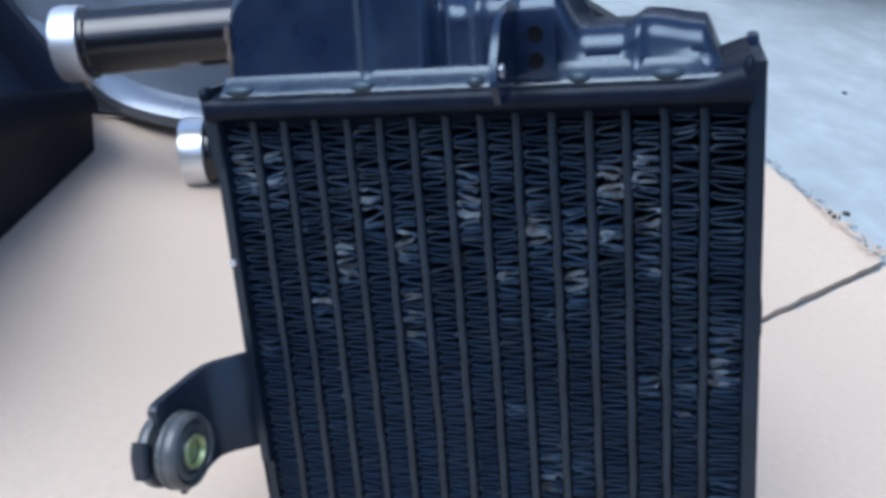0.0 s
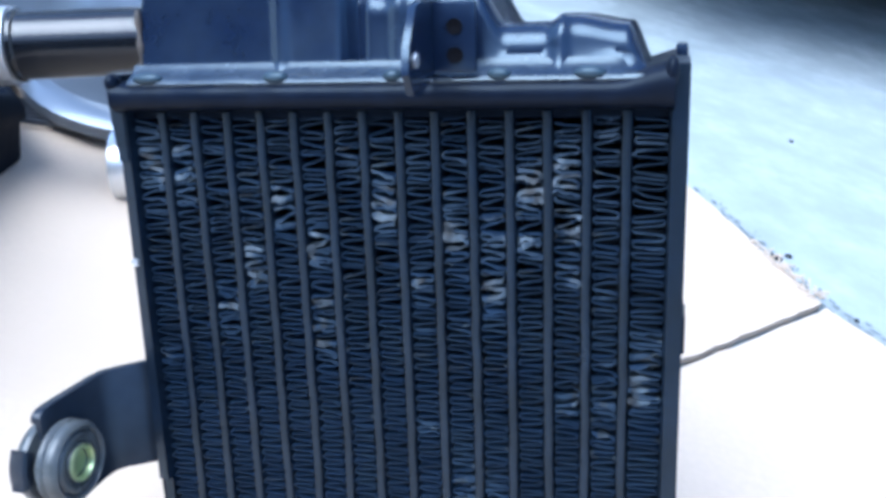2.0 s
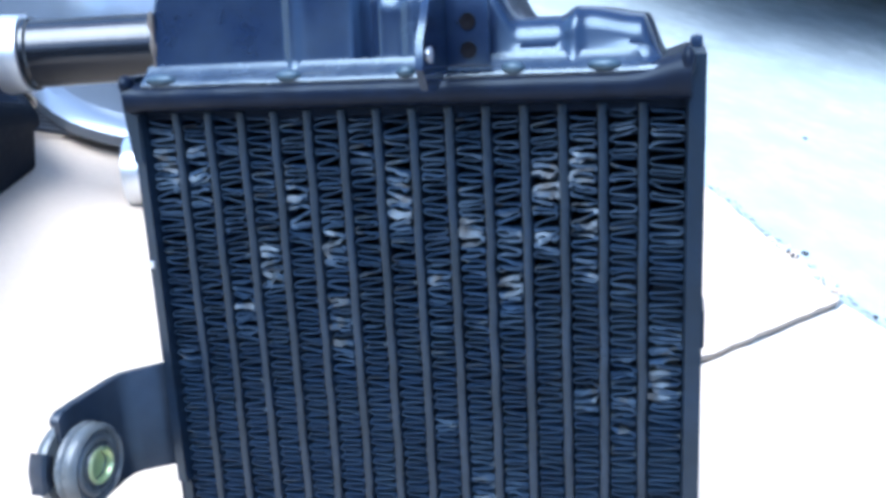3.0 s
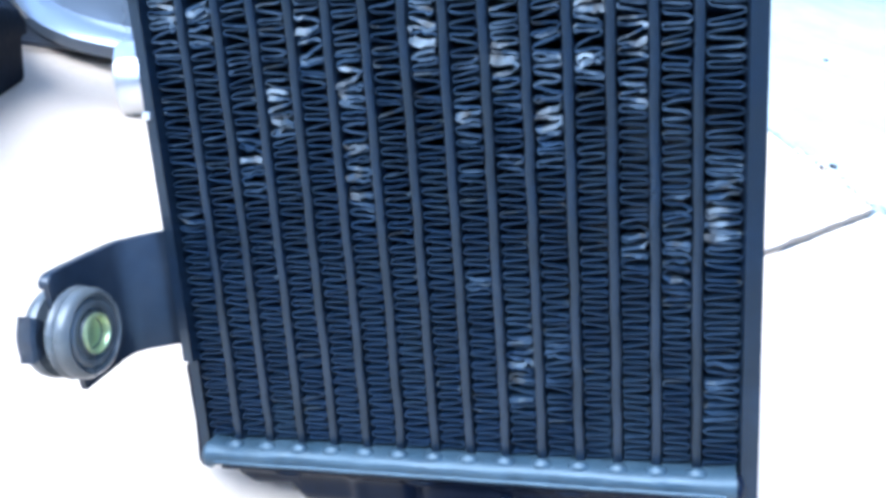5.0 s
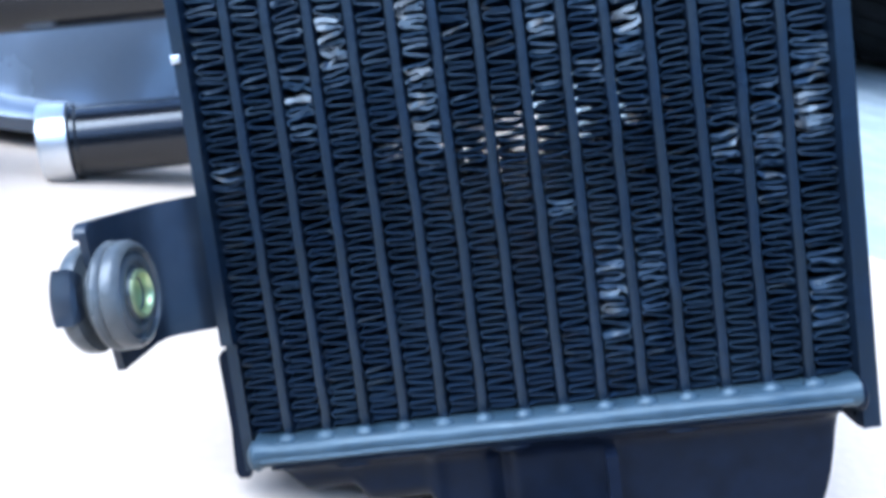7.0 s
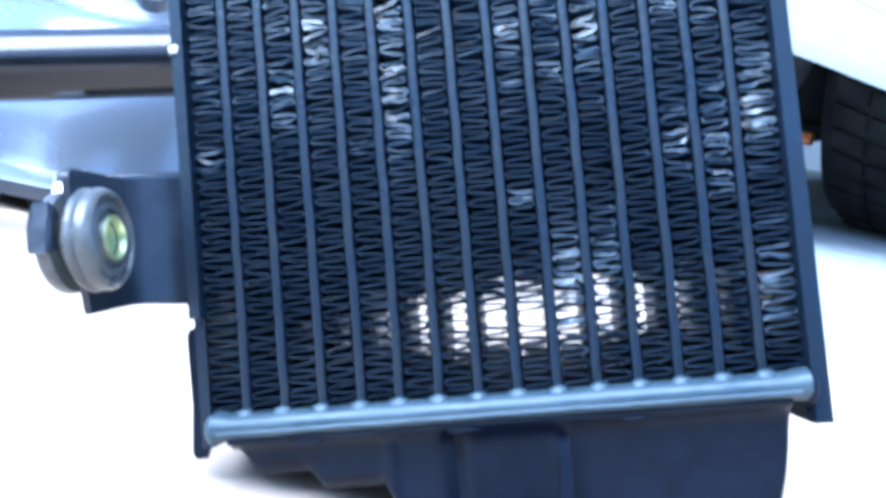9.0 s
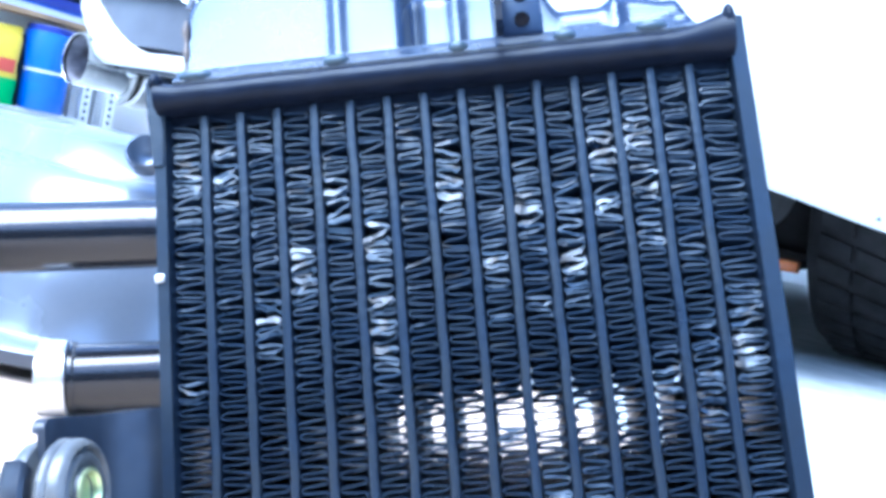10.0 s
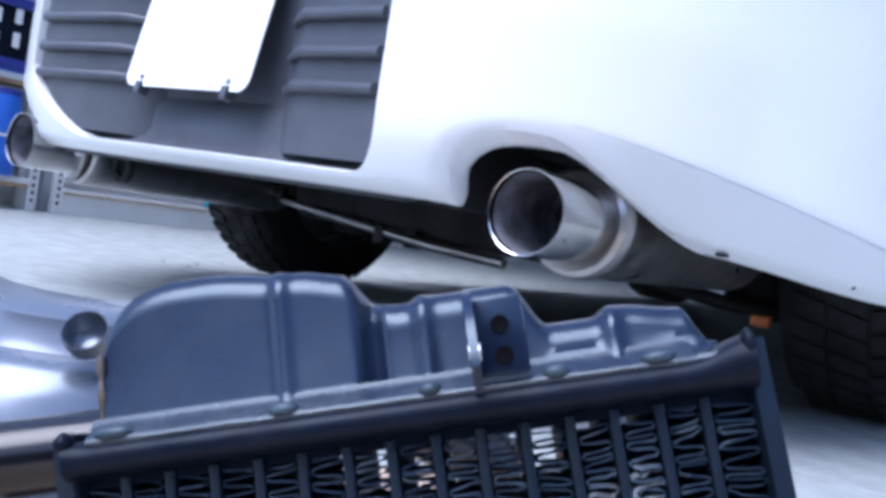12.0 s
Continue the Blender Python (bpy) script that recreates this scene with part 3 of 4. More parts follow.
    bm = lathe(p0, p1, [(0, 0.0035), (0, 0.0098), (0.0006, 0.0112), (0.0014, 0.0119), (0.0034, 0.0121), (0.0042, 0.0116), (0.0046, 0.0098), (0.0050, 0.0082), (0.0066, 0.0082), (0.0069, 0.0100),
                        (0.0074, 0.0116), (0.0084, 0.0122), (0.0094, 0.0119), (0.0099, 0.0114), (0.0104, 0.0119), (0.0120, 0.0119), (0.0132, 0.0113), (0.0138, 0.0104), (0.0136, 0.0099), (0.0127, 0.0095),
                        (0.0126, 0.0090), (0.0134, 0.0085), (0.0137, 0.0078), (0.0135, 0.0068), (0.0127, 0.0063), (0.0128, 0.0058), (0.0138, 0.0054), (0.0137, 0.0048), (0.012, 0.0036)], 56)
    bush = part("rubber_bush", bm, MAT["rubber_grey"], root, "grey dusty round rubber bush")
    # the sleeve's green reflection is put into its colour
    bm = lathe(p0, p1, [(0.0122, 0.0001), (0.0125, 0.0030), (0.0122, 0.0040), (0.0141, 0.0042), (0.0146, 0.0046), (0.0144, 0.0053), (0.0128, 0.0054)], 32)
    part("sleeve", bm, MAT["zinc"], bush, "zinc-plated sleeve with a green reflection in its colour")
    # clip bent round the rear flange of the bush
    rows = []
    for deg in (-14, -4, 6, 16, 26, 36):
        rad = Vector((0, -math.cos(radians(deg)), math.sin(radians(deg))))
        flare = 0.10 if deg in (-14, 36) else 0.0
        rows.append([(c - out * 0.75 + out * s_ + rad * r_) * CM for s_, r_ in ((-0.04, 0.9), (-0.06, 1.24), (0.05, 1.30 + flare), (0.42, 1.30 + flare), (0.50, 1.22), (0.50, 0.95), (0.46, 0.95), (0.46, 1.20), (0.02, 1.22), (0.0, 0.9))])
    bm, vs = grid(rows, wrap=True)
    bm.faces.new(vs[0][::-1])
    bm.faces.new(vs[-1])
    part("bush_tab", bm, MAT["bracket"], bush, "dark bent clip")
    return root


intercooler()


def charge_pipe():
    """A bent double pipe lying behind the intercooler: two straight legs joined by a bow."""
    root = thing("intercooler_pipe", LEAN, "glossy black bent metal pipe with bare aluminium ends lying on cardboard", "pipe")
    upper, lower = Vector((-17.0, 17.1, 15.5)), Vector((-13.3, 21.1, 8.87))
    vu, vl = Vector((0.95, 0.31, 0.005)), Vector((0.95, 0.31, -0.02))
    pts = [upper + vu * s for s in (0, 5, 10, 15, 20)]
    far_u, far_l = upper + vu * 22, lower + vl * 20
    mid = (far_u + far_l) / 2 + vu * 4.5
    pts += [far_u + vu * 1.2 + (far_l - far_u) * 0.06, mid, far_l + vl * 1.2 - (far_l - far_u) * 0.06]
    pts += [lower + vl * s for s in (18, 14, 9, 4, 0)]
    pts = [p * CM for p in pts]
    fine = []
    for i in range(len(pts) - 1):
        p_, q_ = pts[i], pts[i + 1]
        pa, qb = pts[max(0, i - 1)], pts[min(len(pts) - 1, i + 2)]
        for k in range(8):
            u = k / 8
            fine.append(0.5 * (2 * p_ + (q_ - pa) * u + (2 * pa - 5 * p_ + 4 * q_ - qb) * u * u + (3 * p_ - pa - 3 * q_ + qb) * u ** 3))
    fine.append(pts[-1])
    body = part("pipe_body", sweep(fine, 0.0170, 40), MAT["pipe"], root, "glossy black coated pipe")
    for e, d in ((pts[0], -vu), (pts[-1], -vl)):
        d = d.normalized()
        part("pipe_bead", lathe(e - d * 0.004, e, [(0, 0.0170), (0.001, 0.0182), (0.003, 0.0182), (0.004, 0.0170)], 40), MAT["pipe"], body)
        bm = lathe(e, e + d, [(0, 0.0168), (0.0005, 0.0192), (0.011, 0.0198), (0.0135, 0.0190), (0.0142, 0.0165), (0.012, 0.0155), (0.0, 0.0155)], 40)
        part("end_collar", bm, MAT["ring"], body, "bare aluminium collar")
    for k, (s_, a) in enumerate(((9.0, 0.4), (10.6, 0.9), (13.2, 0.2))):
        c = (upper + vu * s_) * CM
        q = c + Vector((0, -math.cos(a), math.sin(a))) * 0.0171
        part("scratch", box(q.x - 0.003, q.x + 0.003, q.y - 0.0004, q.y + 0.0004, q.z - 0.0004, q.z + 0.0004), MAT["ring"], body, "bare metal scratch")
    return root


charge_pipe()


# ---- cardboard on the floor ----
def cardboard(name, corners, z, label):
    pts = []
    for (ax, ay), (bx, by) in zip(corners, corners[1:] + corners[:1]):
        n_ = max(2, int(math.hypot(bx - ax, by - ay) / 0.006))
        for k in range(n_):
            p = Vector((ax + (bx - ax) * k / n_, ay + (by - ay) * k / n_, 0))
            pts.append((p.x + 0.0022 * noise.noise(p * 60) + 0.001 * noise.noise(p * 300), p.y + 0.0022 * noise.noise(p * 60 + Vector((7, 0, 0)))))
    bm = prism(pts, "z", z - 0.004, z)
    return tagged(mesh_object(name, bm, MAT["card"]), label, "cardboard")


cardboard("cardboard_sheet", [(0.02, -0.95), (0.02, 0.098), (0.1865, 0.302), (0.115, 0.405), (-0.03, 0.60), (-0.80, 0.36), (-0.75, -0.80)], 0.0006, "flat brown cardboard sheet on the concrete")
cardboard("cardboard_flap", [(0.1895, 0.2985), (0.0225, 0.095), (0.0225, -0.95), (0.60, -0.90), (0.82, -0.17)], 0.0002, "flat brown cardboard flap on the concrete")


# ---- grey lamp housing and black case behind the intercooler ----
def grey_panel():
    root = thing("bumper_panel", Matrix(), "silver-grey painted car panel with a mounting hole lying on cardboard", "car part")
    prof = [(0.010, 0.004), (0.0, 0.006), (-0.002, 0.014), (0.006, 0.020), (0.016, 0.020), (0.019, 0.026), (0.024, 0.045), (0.032, 0.070), (0.042, 0.092),
            (0.052, 0.105), (0.062, 0.110), (0.070, 0.112), (0.074, 0.118), (0.077, 0.130), (0.084, 0.134), (0.130, 0.137), (0.138, 0.130), (0.140, 0.020)]
    rows = []
    for i in range(60):
        x = -0.80 + 0.68 * i / 59
        front = 0.222 + (8.0 if x < -0.265 else 5.0) * max(-0.066, x + 0.265) ** 2 + 0.30 * max(0, -0.331 - x)
        end = max(0.0, (x + 0.20) / 0.08)
        squash = (1 - min(1, end) ** 2.2) ** 0.5 if end > 0 else 1.0
        squash = max(0.1, squash)
        rows.append([(x, front + 0.07 + (y - 0.07) * (0.35 + 0.65 * squash), 0.003 + z * (0.25 + 0.75 * squash)) for y, z in prof])
    bm, vs = grid(rows)
    bm.faces.new(vs[-1])
    bm.faces.new(vs[0][::-1])
    panel = part("panel_skin", bm, MAT["silver"], root, "glossy silver-grey painted skin")
    c = Vector((-0.2255, 0.283, 0.128))
    bm = lathe(c, c + Vector((0, -0.6, 0.5)), [(0.0, 0.0126), (0.0086, 0.0124), (0.0094, 0.0119), (0.0090, 0.0114), (0.0, 0.0110), (-0.004, 0.0085), (-0.006, 0.004), (-0.006, 0.0001)], 32)
    part("mounting_hole", bm, MAT["silver"], panel, "round sunken mounting hole")
    return root


def black_case():
    root = thing("black_case", Matrix(), "low black fabric-covered case standing open on cardboard", "case")
    c, e1, e2 = Vector((-0.279, 0.187, 0)), Vector((0.024, -0.26, 0)), Vector((-0.20, 0.158, 0))
    def quad(k, z):
        m = c + (e1 + e2) / 2
        return [m + (p - m) * k + Vector((0, 0, z * rise)) for p, rise in ((c, 1), (c + e1, 3.2), (c + e1 + e2, 3.2), (c + e2, 1))]
    rows = [quad(*a) for a in ((0.99, 0.0015), (1.0, 0.004), (1.0, 0.026), (1.03, 0.028), (1.03, 0.034), (1.0, 0.040), (0.94, 0.042), (0.90, 0.036), (0.86, 0.012))]
    bm, vs = grid(rows, wrap=True)
    bm.faces.new(vs[-1])
    bm.faces.new(vs[0][::-1])
    part("case_shell", bm, MAT["black_box"], root, "matt black shell with a rolled rim", bevel=0.002)
    return root


grey_panel()
black_case()


def vent_grille():
    """Thin slats of a small grille on the cardboard."""
    root = thing("vent_grille", pose(-0.300, 0.236, 0.004, 0, 0, 18), "small dark slatted grille lying on cardboard", "grille")
    for k in range(6):
        part("slat", box(-0.020, 0.020, -0.012 + k * 0.005, -0.0105 + k * 0.005, 0, 0.003), MAT["grey_plastic"], root)
    for x in (-0.021, 0.019):
        part("grille_rail", box(x, x + 0.002, -0.013, 0.016, 0, 0.003), MAT["grey_plastic"], root)


vent_grille()


# ---- white car, seen from behind: local axes x to its right, y forward ----
CAR = Matrix(((0.808, 0.589, 0, -0.4534), (-0.589, 0.808, 0, 1.0477), (0, 0, 1, 0), (0, 0, 0, 1)))
REC = 0.362


def rear(r, z=0.3):
    """How far forward the bumper's skin lies at a place across."""
    a = abs(r)
    flank = smoothstep(0.52, 0.66, a)
    under = (1 - flank) * 5.0 * max(0, 0.345 - z) ** 2.2 + flank * 0.80 * max(0, crease(a) - z)
    return flare(a, z) - 0.008 + 0.60 * (min(a, 0.93) / 0.9) ** 4.0 + 0.10 * max(0, z - 0.45) ** 1.2 + under


def crease(a):
    """Height of the crease along the bumper's flank."""
    return 0.343 - 0.098 * max(0.0, (a - 0.55) / 0.33) ** 1.45


def bumper_low(r):
    """Lower edge of the bumper across the car, with the cut-outs for the exhausts."""
    a = abs(r)
    z = 0.240 - 0.012 * smoothstep(0.40, 0.66, a) - 0.027 * smoothstep(0.66, 0.84, a)
    up = 0.0
    if 0.442 < a <= 0.55:
        up = (1 - ((0.55 - a) / 0.108) ** 2.7) ** 0.45
    elif 0.55 < a < 0.67:
        up = 1 - smoothstep(0.545, 0.668, a)
    return z + 0.082 * up


CUT = [(0.443 + 0.222 * k / 80, bumper_low(0.443 + 0.222 * k / 80)) for k in range(81)] + [(0.443, 0.24 + 0.01 * k) for k in range(4)]


def flare(a, z):
    """How far the skin curls inward round the exhaust's cut-out."""
    if not 0.38 < a < 0.72:
        return 0.0
    near = min((a - p) ** 2 + (z - q) ** 2 for p, q in CUT) ** 0.5
    return 0.014 * max(0.0, 1 - near / 0.028) ** 2


REC_LEFT = 0.425


def recess_low(r):
    """Lower edge of the recess for the number plate."""
    a = r if r > 0 else -r - (REC_LEFT - REC)
    wide, high = (0.045, 0.07) if r > 0 else (0.20, 0.115)
    t = max(0.0, (a - (REC - wide)) / wide)
    return 0.258 + high * (1 - (1 - min(1, t) ** (2.2 if r > 0 else 1.6)) ** (0.5 if r > 0 else 0.75))


def car():
    root = thing("car", CAR, "white car parked in the garage seen from behind", "car")
    # skin under the recess, beside it, and above it
    cols = sorted(set([-0.93 + 1.86 * i / 120 for i in range(121)] + [s * (0.428 + 0.25 * i / 70) for s in (-1, 1) for i in range(71)] + [s * (REC - 0.05 + 0.05 * i / 12) for s in (-1, 1) for i in range(13)] + [-REC_LEFT + 0.21 * i / 42 for i in range(43)]))
    def strip(rs, lo, hi, n_):
        rows = []
        for r in rs:
            z0, z1 = lo(r), hi(r)
            y0 = rear(r, z0)
            row = [(r, y0 + 0.030, z0 + 0.006), (r, y0 + 0.027, z0 + 0.001), (r, y0 + 0.020, z0 - 0.001), (r, y0 + 0.010, z0 + 0.002), (r, y0 + 0.003, z0 + 0.007)]
            row += [(r, rear(r, z0 + 0.012 + (z1 - z0 - 0.012) * k / n_), z0 + 0.012 + (z1 - z0 - 0.012) * k / n_) for k in range(n_ + 1)]
            rows.append(row)
        return rows
    bm = bmesh.new()
    inner = [r for r in cols if -REC_LEFT - 1e-6 <= r <= REC + 1e-6]
    rows = strip(inner, bumper_low, recess_low, 5)
    for row in rows:
        r, y, z = row[-1]
        row += [(r, y + 0.006, z + 0.003), (r, y + 0.034, z + 0.004)]
    grid(rows, bm)
    for s in (-1, 1):
        rows = strip([r for r in cols if s * r >= (REC if s > 0 else REC_LEFT) - 1e-6], bumper_low, lambda r: 0.74, 56)
        grid(rows, bm)
        edge = REC if s > 0 else -REC_LEFT
        grid([[(edge, rear(edge, z), z), (edge - s * 0.003, rear(edge, z) + 0.006, z), (edge - s * 0.004, rear(edge, z) + 0.06, z)] for z in [0.32 + 0.30 * k / 12 for k in range(13)]], bm)
    rows = [[(r, rear(r, z), z) for z in (0.60, 0.64, 0.69, 0.74)] for r in inner]
    grid(rows, bm)
    part("rear_bumper", bm, MAT["white_paint"], root, "glossy white painted bumper")
    # faint grey line painted in for the shade along the flank's crease
    for s in (-1, 1):
        pts = [(s * r, rear(r, z) - 0.0002, z) for r, z in [(0.57 + 0.31 * k / 24, crease(0.57 + 0.31 * k / 24)) for k in range(25)]]
        part("crease_shade_line", sweep(pts, [0.0001 + 0.00018 * min(1, k / 10) for k in range(25)], 6), MAT["grey_plastic"], root)
    for r, z, w in ((0.688, 0.004, 0.006), (0.80, 0.012, 0.0022)):
        zz = bumper_low(r) + z
        part("paint_chip", box(r - w, r + w, rear(r, zz) - 0.0006, rear(r, zz) + 0.012, zz - 0.002, zz + 0.002), MAT["under"], root, "dark chip in the bumper edge", bevel=0.0005)
    # grey recess
    rec = part("plate_recess", box(-REC_LEFT - 0.004, REC + 0.004, 0.080, 0.10, 0.235, 0.62), MAT["grey_plastic"], root, "dark grey textured plastic recess")
    ledge = [(0.050, 0.250), (0.050, 0.262), (0.066, 0.277), (0.070, 0.290), (0.072, 0.325), (0.080, 0.338), (0.080, 0.240)]
    part("recess_ledge", prism(ledge, "x", -REC_LEFT + 0.002, REC - 0.002), MAT["grey_plastic"], rec, bevel=0.003)
    for s in (-1, 1):
        wide = REC if s > 0 else REC_LEFT
        prof = [(0.130, 0.079), (0.200, 0.036), (wide - 0.013, 0.030), (wide - 0.002, 0.079)]
        part("recess_side_block", prism([(s * x, y) for x, y in prof], "z", 0.272, 0.61), MAT["grey_plastic"], rec, bevel=0.003)
        for z in (0.357, 0.400, 0.447, 0.494, 0.541):
            pts = [(s * 0.142, 0.070, z), (s * 0.200, 0.030, z), (s * (wide - 0.02), 0.024, z)]
            part("rib", sweep(pts, [0.006, 0.0082, 0.0082], 12), MAT["grey_plastic"], rec)
    lean = pose(-0.024, 0.026, 0.344, -11, 0, 0)
    w_, h_, c_ = 0.138, 0.20, 0.020
    outline = []
    for cx, cz, a0 in ((w_ - c_, c_, -90), (w_ - c_, h_ - c_, 0), (-w_ + c_, h_ - c_, 90), (-w_ + c_, c_, 180)):
        outline += [(cx + c_ * math.cos(radians(a0 + 15 * k)), cz + c_ * math.sin(radians(a0 + 15 * k))) for k in range(7)]
    bm = prism(outline, "y", -0.001, 0.001)
    bm.transform(lean)
    plate = part("number_plate", bm, MAT["plate"], root, "blank white number plate with rounded corners")
    bm = box(0.092, 0.110, -0.0024, -0.0014, 0.132, 0.147)
    bm.transform(lean)
    part("sticker", bm, MAT["yellow"], plate, "small yellow sticker")
    for x in (-0.098, 0.098):
        bm = box(x - 0.006, x + 0.006, -0.006, 0.012, -0.012, 0.006)
        bm.transform(lean)
        part("plate_clip", bm, MAT["grey_plastic"], plate, bevel=0.001)
        bm = lathe((x, -0.004, 0.014), (x, 1, 0.014), [(0, 0.0001), (0, 0.004), (0.003, 0.0045)], 12)
        bm.transform(lean)
        part("plate_screw", bm, MAT["steel"], plate)
    # exhausts
    for s in (-1, 1):
        e = Vector((0.548 if s > 0 else -0.505, 0.06, 0.242))
        f = e + Vector((0, 1, 0))
        bm = lathe(e, f, [(0.0, 0.0455), (-0.001, 0.0470), (0.002, 0.0475), (0.10, 0.0475), (0.13, 0.050), (0.13, 0.044), (0.006, 0.0452)], 56)
        tip = part("exhaust_tip", bm, MAT["chrome"], root, "polished steel exhaust tip")
        part("tip_bore", lathe(e, f, [(0.007, 0.0446), (0.12, 0.0432), (0.125, 0.036), (0.20, 0.035), (0.2, 0.0001)], 48), MAT["soot"], tip, "sooty dark bore")
        for a in (200, 330):
            p = e + Vector((0.0476 * math.cos(radians(a)), 0.02, 0.0476 * math.sin(radians(a))))
            part("tip_rivet", lathe(p, p + Vector((0, 1, 0)), [(0, 0.0001), (0, 0.002), (0.003, 0.002), (0.003, 0.0001)], 8), MAT["steel"], tip)
        bm = lathe(e, f, [(0.115, 0.048), (0.108, 0.058), (0.112, 0.064), (0.125, 0.066), (0.135, 0.066), (0.14, 0.064), (0.60, 0.064), (0.62, 0.05), (0.62, 0.0001)], 56)
        part("muffler", bm, MAT["brushed"], root, "brushed steel muffler can")
        if s < 0:
            pts = [(s * 0.44, 0.14, 0.252), (s * 0.445, 0.15, 0.235), (s * 0.47, 0.16, 0.205), (s * 0.51, 0.17, 0.185), (s * 0.53, 0.175, 0.182)]
            part("hanger_hook", sweep(pts, 0.006, 10), MAT["steel"], root, "pale metal exhaust hanger")
            part("hanger_rubber", sweep([(s * 0.432, 0.12, 0.262), (s * 0.44, 0.14, 0.236)], [0.012, 0.011], 12), MAT["white_metal"], root)
        # black panels added round the well to block light and keep it dark
        part("exhaust_well_side", box(min(s * 0.39, s * 0.41), max(s * 0.39, s * 0.41), 0.07, 0.9, 0.235, 0.335), MAT["under"], root)
        part("exhaust_well_roof", box(min(s * 0.41, s * 0.58), max(s * 0.41, s * 0.58), 0.15, 0.26, 0.330, 0.342), MAT["under"], root)
        part("exhaust_well_end", box(min(s * 0.41, s * 0.60), max(s * 0.41, s * 0.60), 0.60, 0.62, 0.22, 0.335), MAT["under"], root)
        part("exhaust_well", box(min(s * 0.40, s * 0.66), max(s * 0.40, s * 0.66), 0.26, 0.9, 0.322, 0.335), MAT["under"], root)
    ring_c = Vector((-0.395, 0.198, 0.221))
    bm = lathe(ring_c, ring_c + Vector((0.0, 1, 0)), [(-0.006, 0.017), (-0.006, 0.027), (0.006, 0.027), (0.006, 0.017)], 28, closed=True)
    box(-0.415, -0.375, 0.194, 0.202, 0.236, 0.30, bm)
    part("tow_eye", bm, MAT["under"], root, "black tow eye")
    part("bump_stop", box(0.556, 0.590, 0.81, 0.83, 0.124, 0.144), MAT["orange"], root, "orange suspension bush", bevel=0.004)
    part("control_arm", sweep([(0.30, 0.86, 0.17), (0.58, 0.85, 0.145), (0.64, 0.90, 0.17)], 0.014, 12), MAT["under"], root)
    for s in (-1, 1):
        # liner and seat are added black fillers that darken the gap beside the tyre
        part("wheel_liner", box(min(s * 0.50, s * 0.84), max(s * 0.50, s * 0.84), 0.62, 1.45, 0.42, 0.62), MAT["under"], root)
        part("spring_seat", lathe((s * 0.52, 0.98, 0.15), (s * 0.52, 0.98, 1), [(0, 0.0001), (0, 0.07), (0.03, 0.075), (0.12, 0.06), (0.26, 0.06), (0.26, 0.0001)], 24), MAT["under"], root)
    # underside
    part("floor_pan", box(-0.70, 0.70, 0.42, 3.6, 0.27, 0.32), MAT["under"], root, "black underbody")
    part("rear_valance", box(-0.40, 0.40, 0.09, 0.5, 0.26, 0.30), MAT["under"], root)
    part("rear_subframe", prism([(-0.42, 0.27), (-0.36, 0.18), (0.40, 0.17), (0.46, 0.27)], "y", 0.62, 1.15), MAT["under"], root, bevel=0.01)
    part("stabiliser_bar", sweep([(-0.75, 0.70, 0.23), (-0.60, 0.66, 0.225), (-0.30, 0.62, 0.195), (0.0, 0.60, 0.168), (0.18, 0.60, 0.16)], 0.011, 12), MAT["steel"], root, "dull steel bar under the car")
    for x in (-0.12, -0.04):
        part("bar_clamp", box(x - 0.012, x + 0.012, 0.595, 0.625, 0.155, 0.19), MAT["under"], root, bevel=0.002)
    # wheels
    for s in (-1, 1):
        for y in (1.0, 3.4):
            c = Vector((s * 0.61, y, 0.305))
            d = c + Vector((s, 0, 0))
            prof = [(0.0, 0.20), (0.0, 0.26), (0.012, 0.292), (0.035, 0.303), (0.20, 0.303), (0.225, 0.292), (0.24, 0.26), (0.24, 0.20)]
            wheel = part("wheel", lathe(c, d, [(0.03, 0.0001), (0.03, 0.10), (0.08, 0.19), (0.0, 0.205), (0.005, 0.212), (0.235, 0.212), (0.235, 0.2), (0.19, 0.18), (0.2, 0.07), (0.2, 0.0001)], 48), MAT["alloy"], root, "dull alloy wheel")
            tyre = part("tyre", lathe(c, d, prof, 64), MAT["tyre"], wheel, "black treaded tyre")
            if y < 2:
                for n_ in range(46):
                    a = 2 * math.pi * n_ / 46
                    for x0, x1 in ((0.035, 0.085), (0.092, 0.148), (0.155, 0.205)):
                        bm = box(x0, x1, -0.014, 0.014, 0.298, 0.309)
                        shear = 0.28 if x0 > 0.1 else -0.28
                        for v in bm.verts:
                            v.co.y += (v.co.x - 0.12) * shear
                        bm.transform(Matrix.Rotation(a, 4, "X"))
                        if s < 0:
                            bm.transform(Matrix.Scale(-1, 4, (1, 0, 0)))
                        bm.transform(Matrix.Translation(c))
                        TREAD.setdefault((s, y), bmesh.new())
                        tmp = bpy.data.meshes.new("tmp")
                        bm.to_mesh(tmp)
                        bm.free()
                        TREAD[(s, y)].from_mesh(tmp)
                        bpy.data.meshes.remove(tmp)
                tread = part("tread", TREAD[(s, y)], MAT["tyre"], wheel, smooth=False)
                tagged(tread, kind="stuff")
    # body above, closed all round
    rows = []
    plan = ((0.12, 0.70, 0.86), (0.3, 0.82, 0.93), (0.8, 0.90, 0.95), (1.5, 0.91, 0.93), (2.6, 0.91, 0.88), (3.6, 0.90, 0.80), (4.2, 0.78, 0.66), (4.35, 0.60, 0.55))
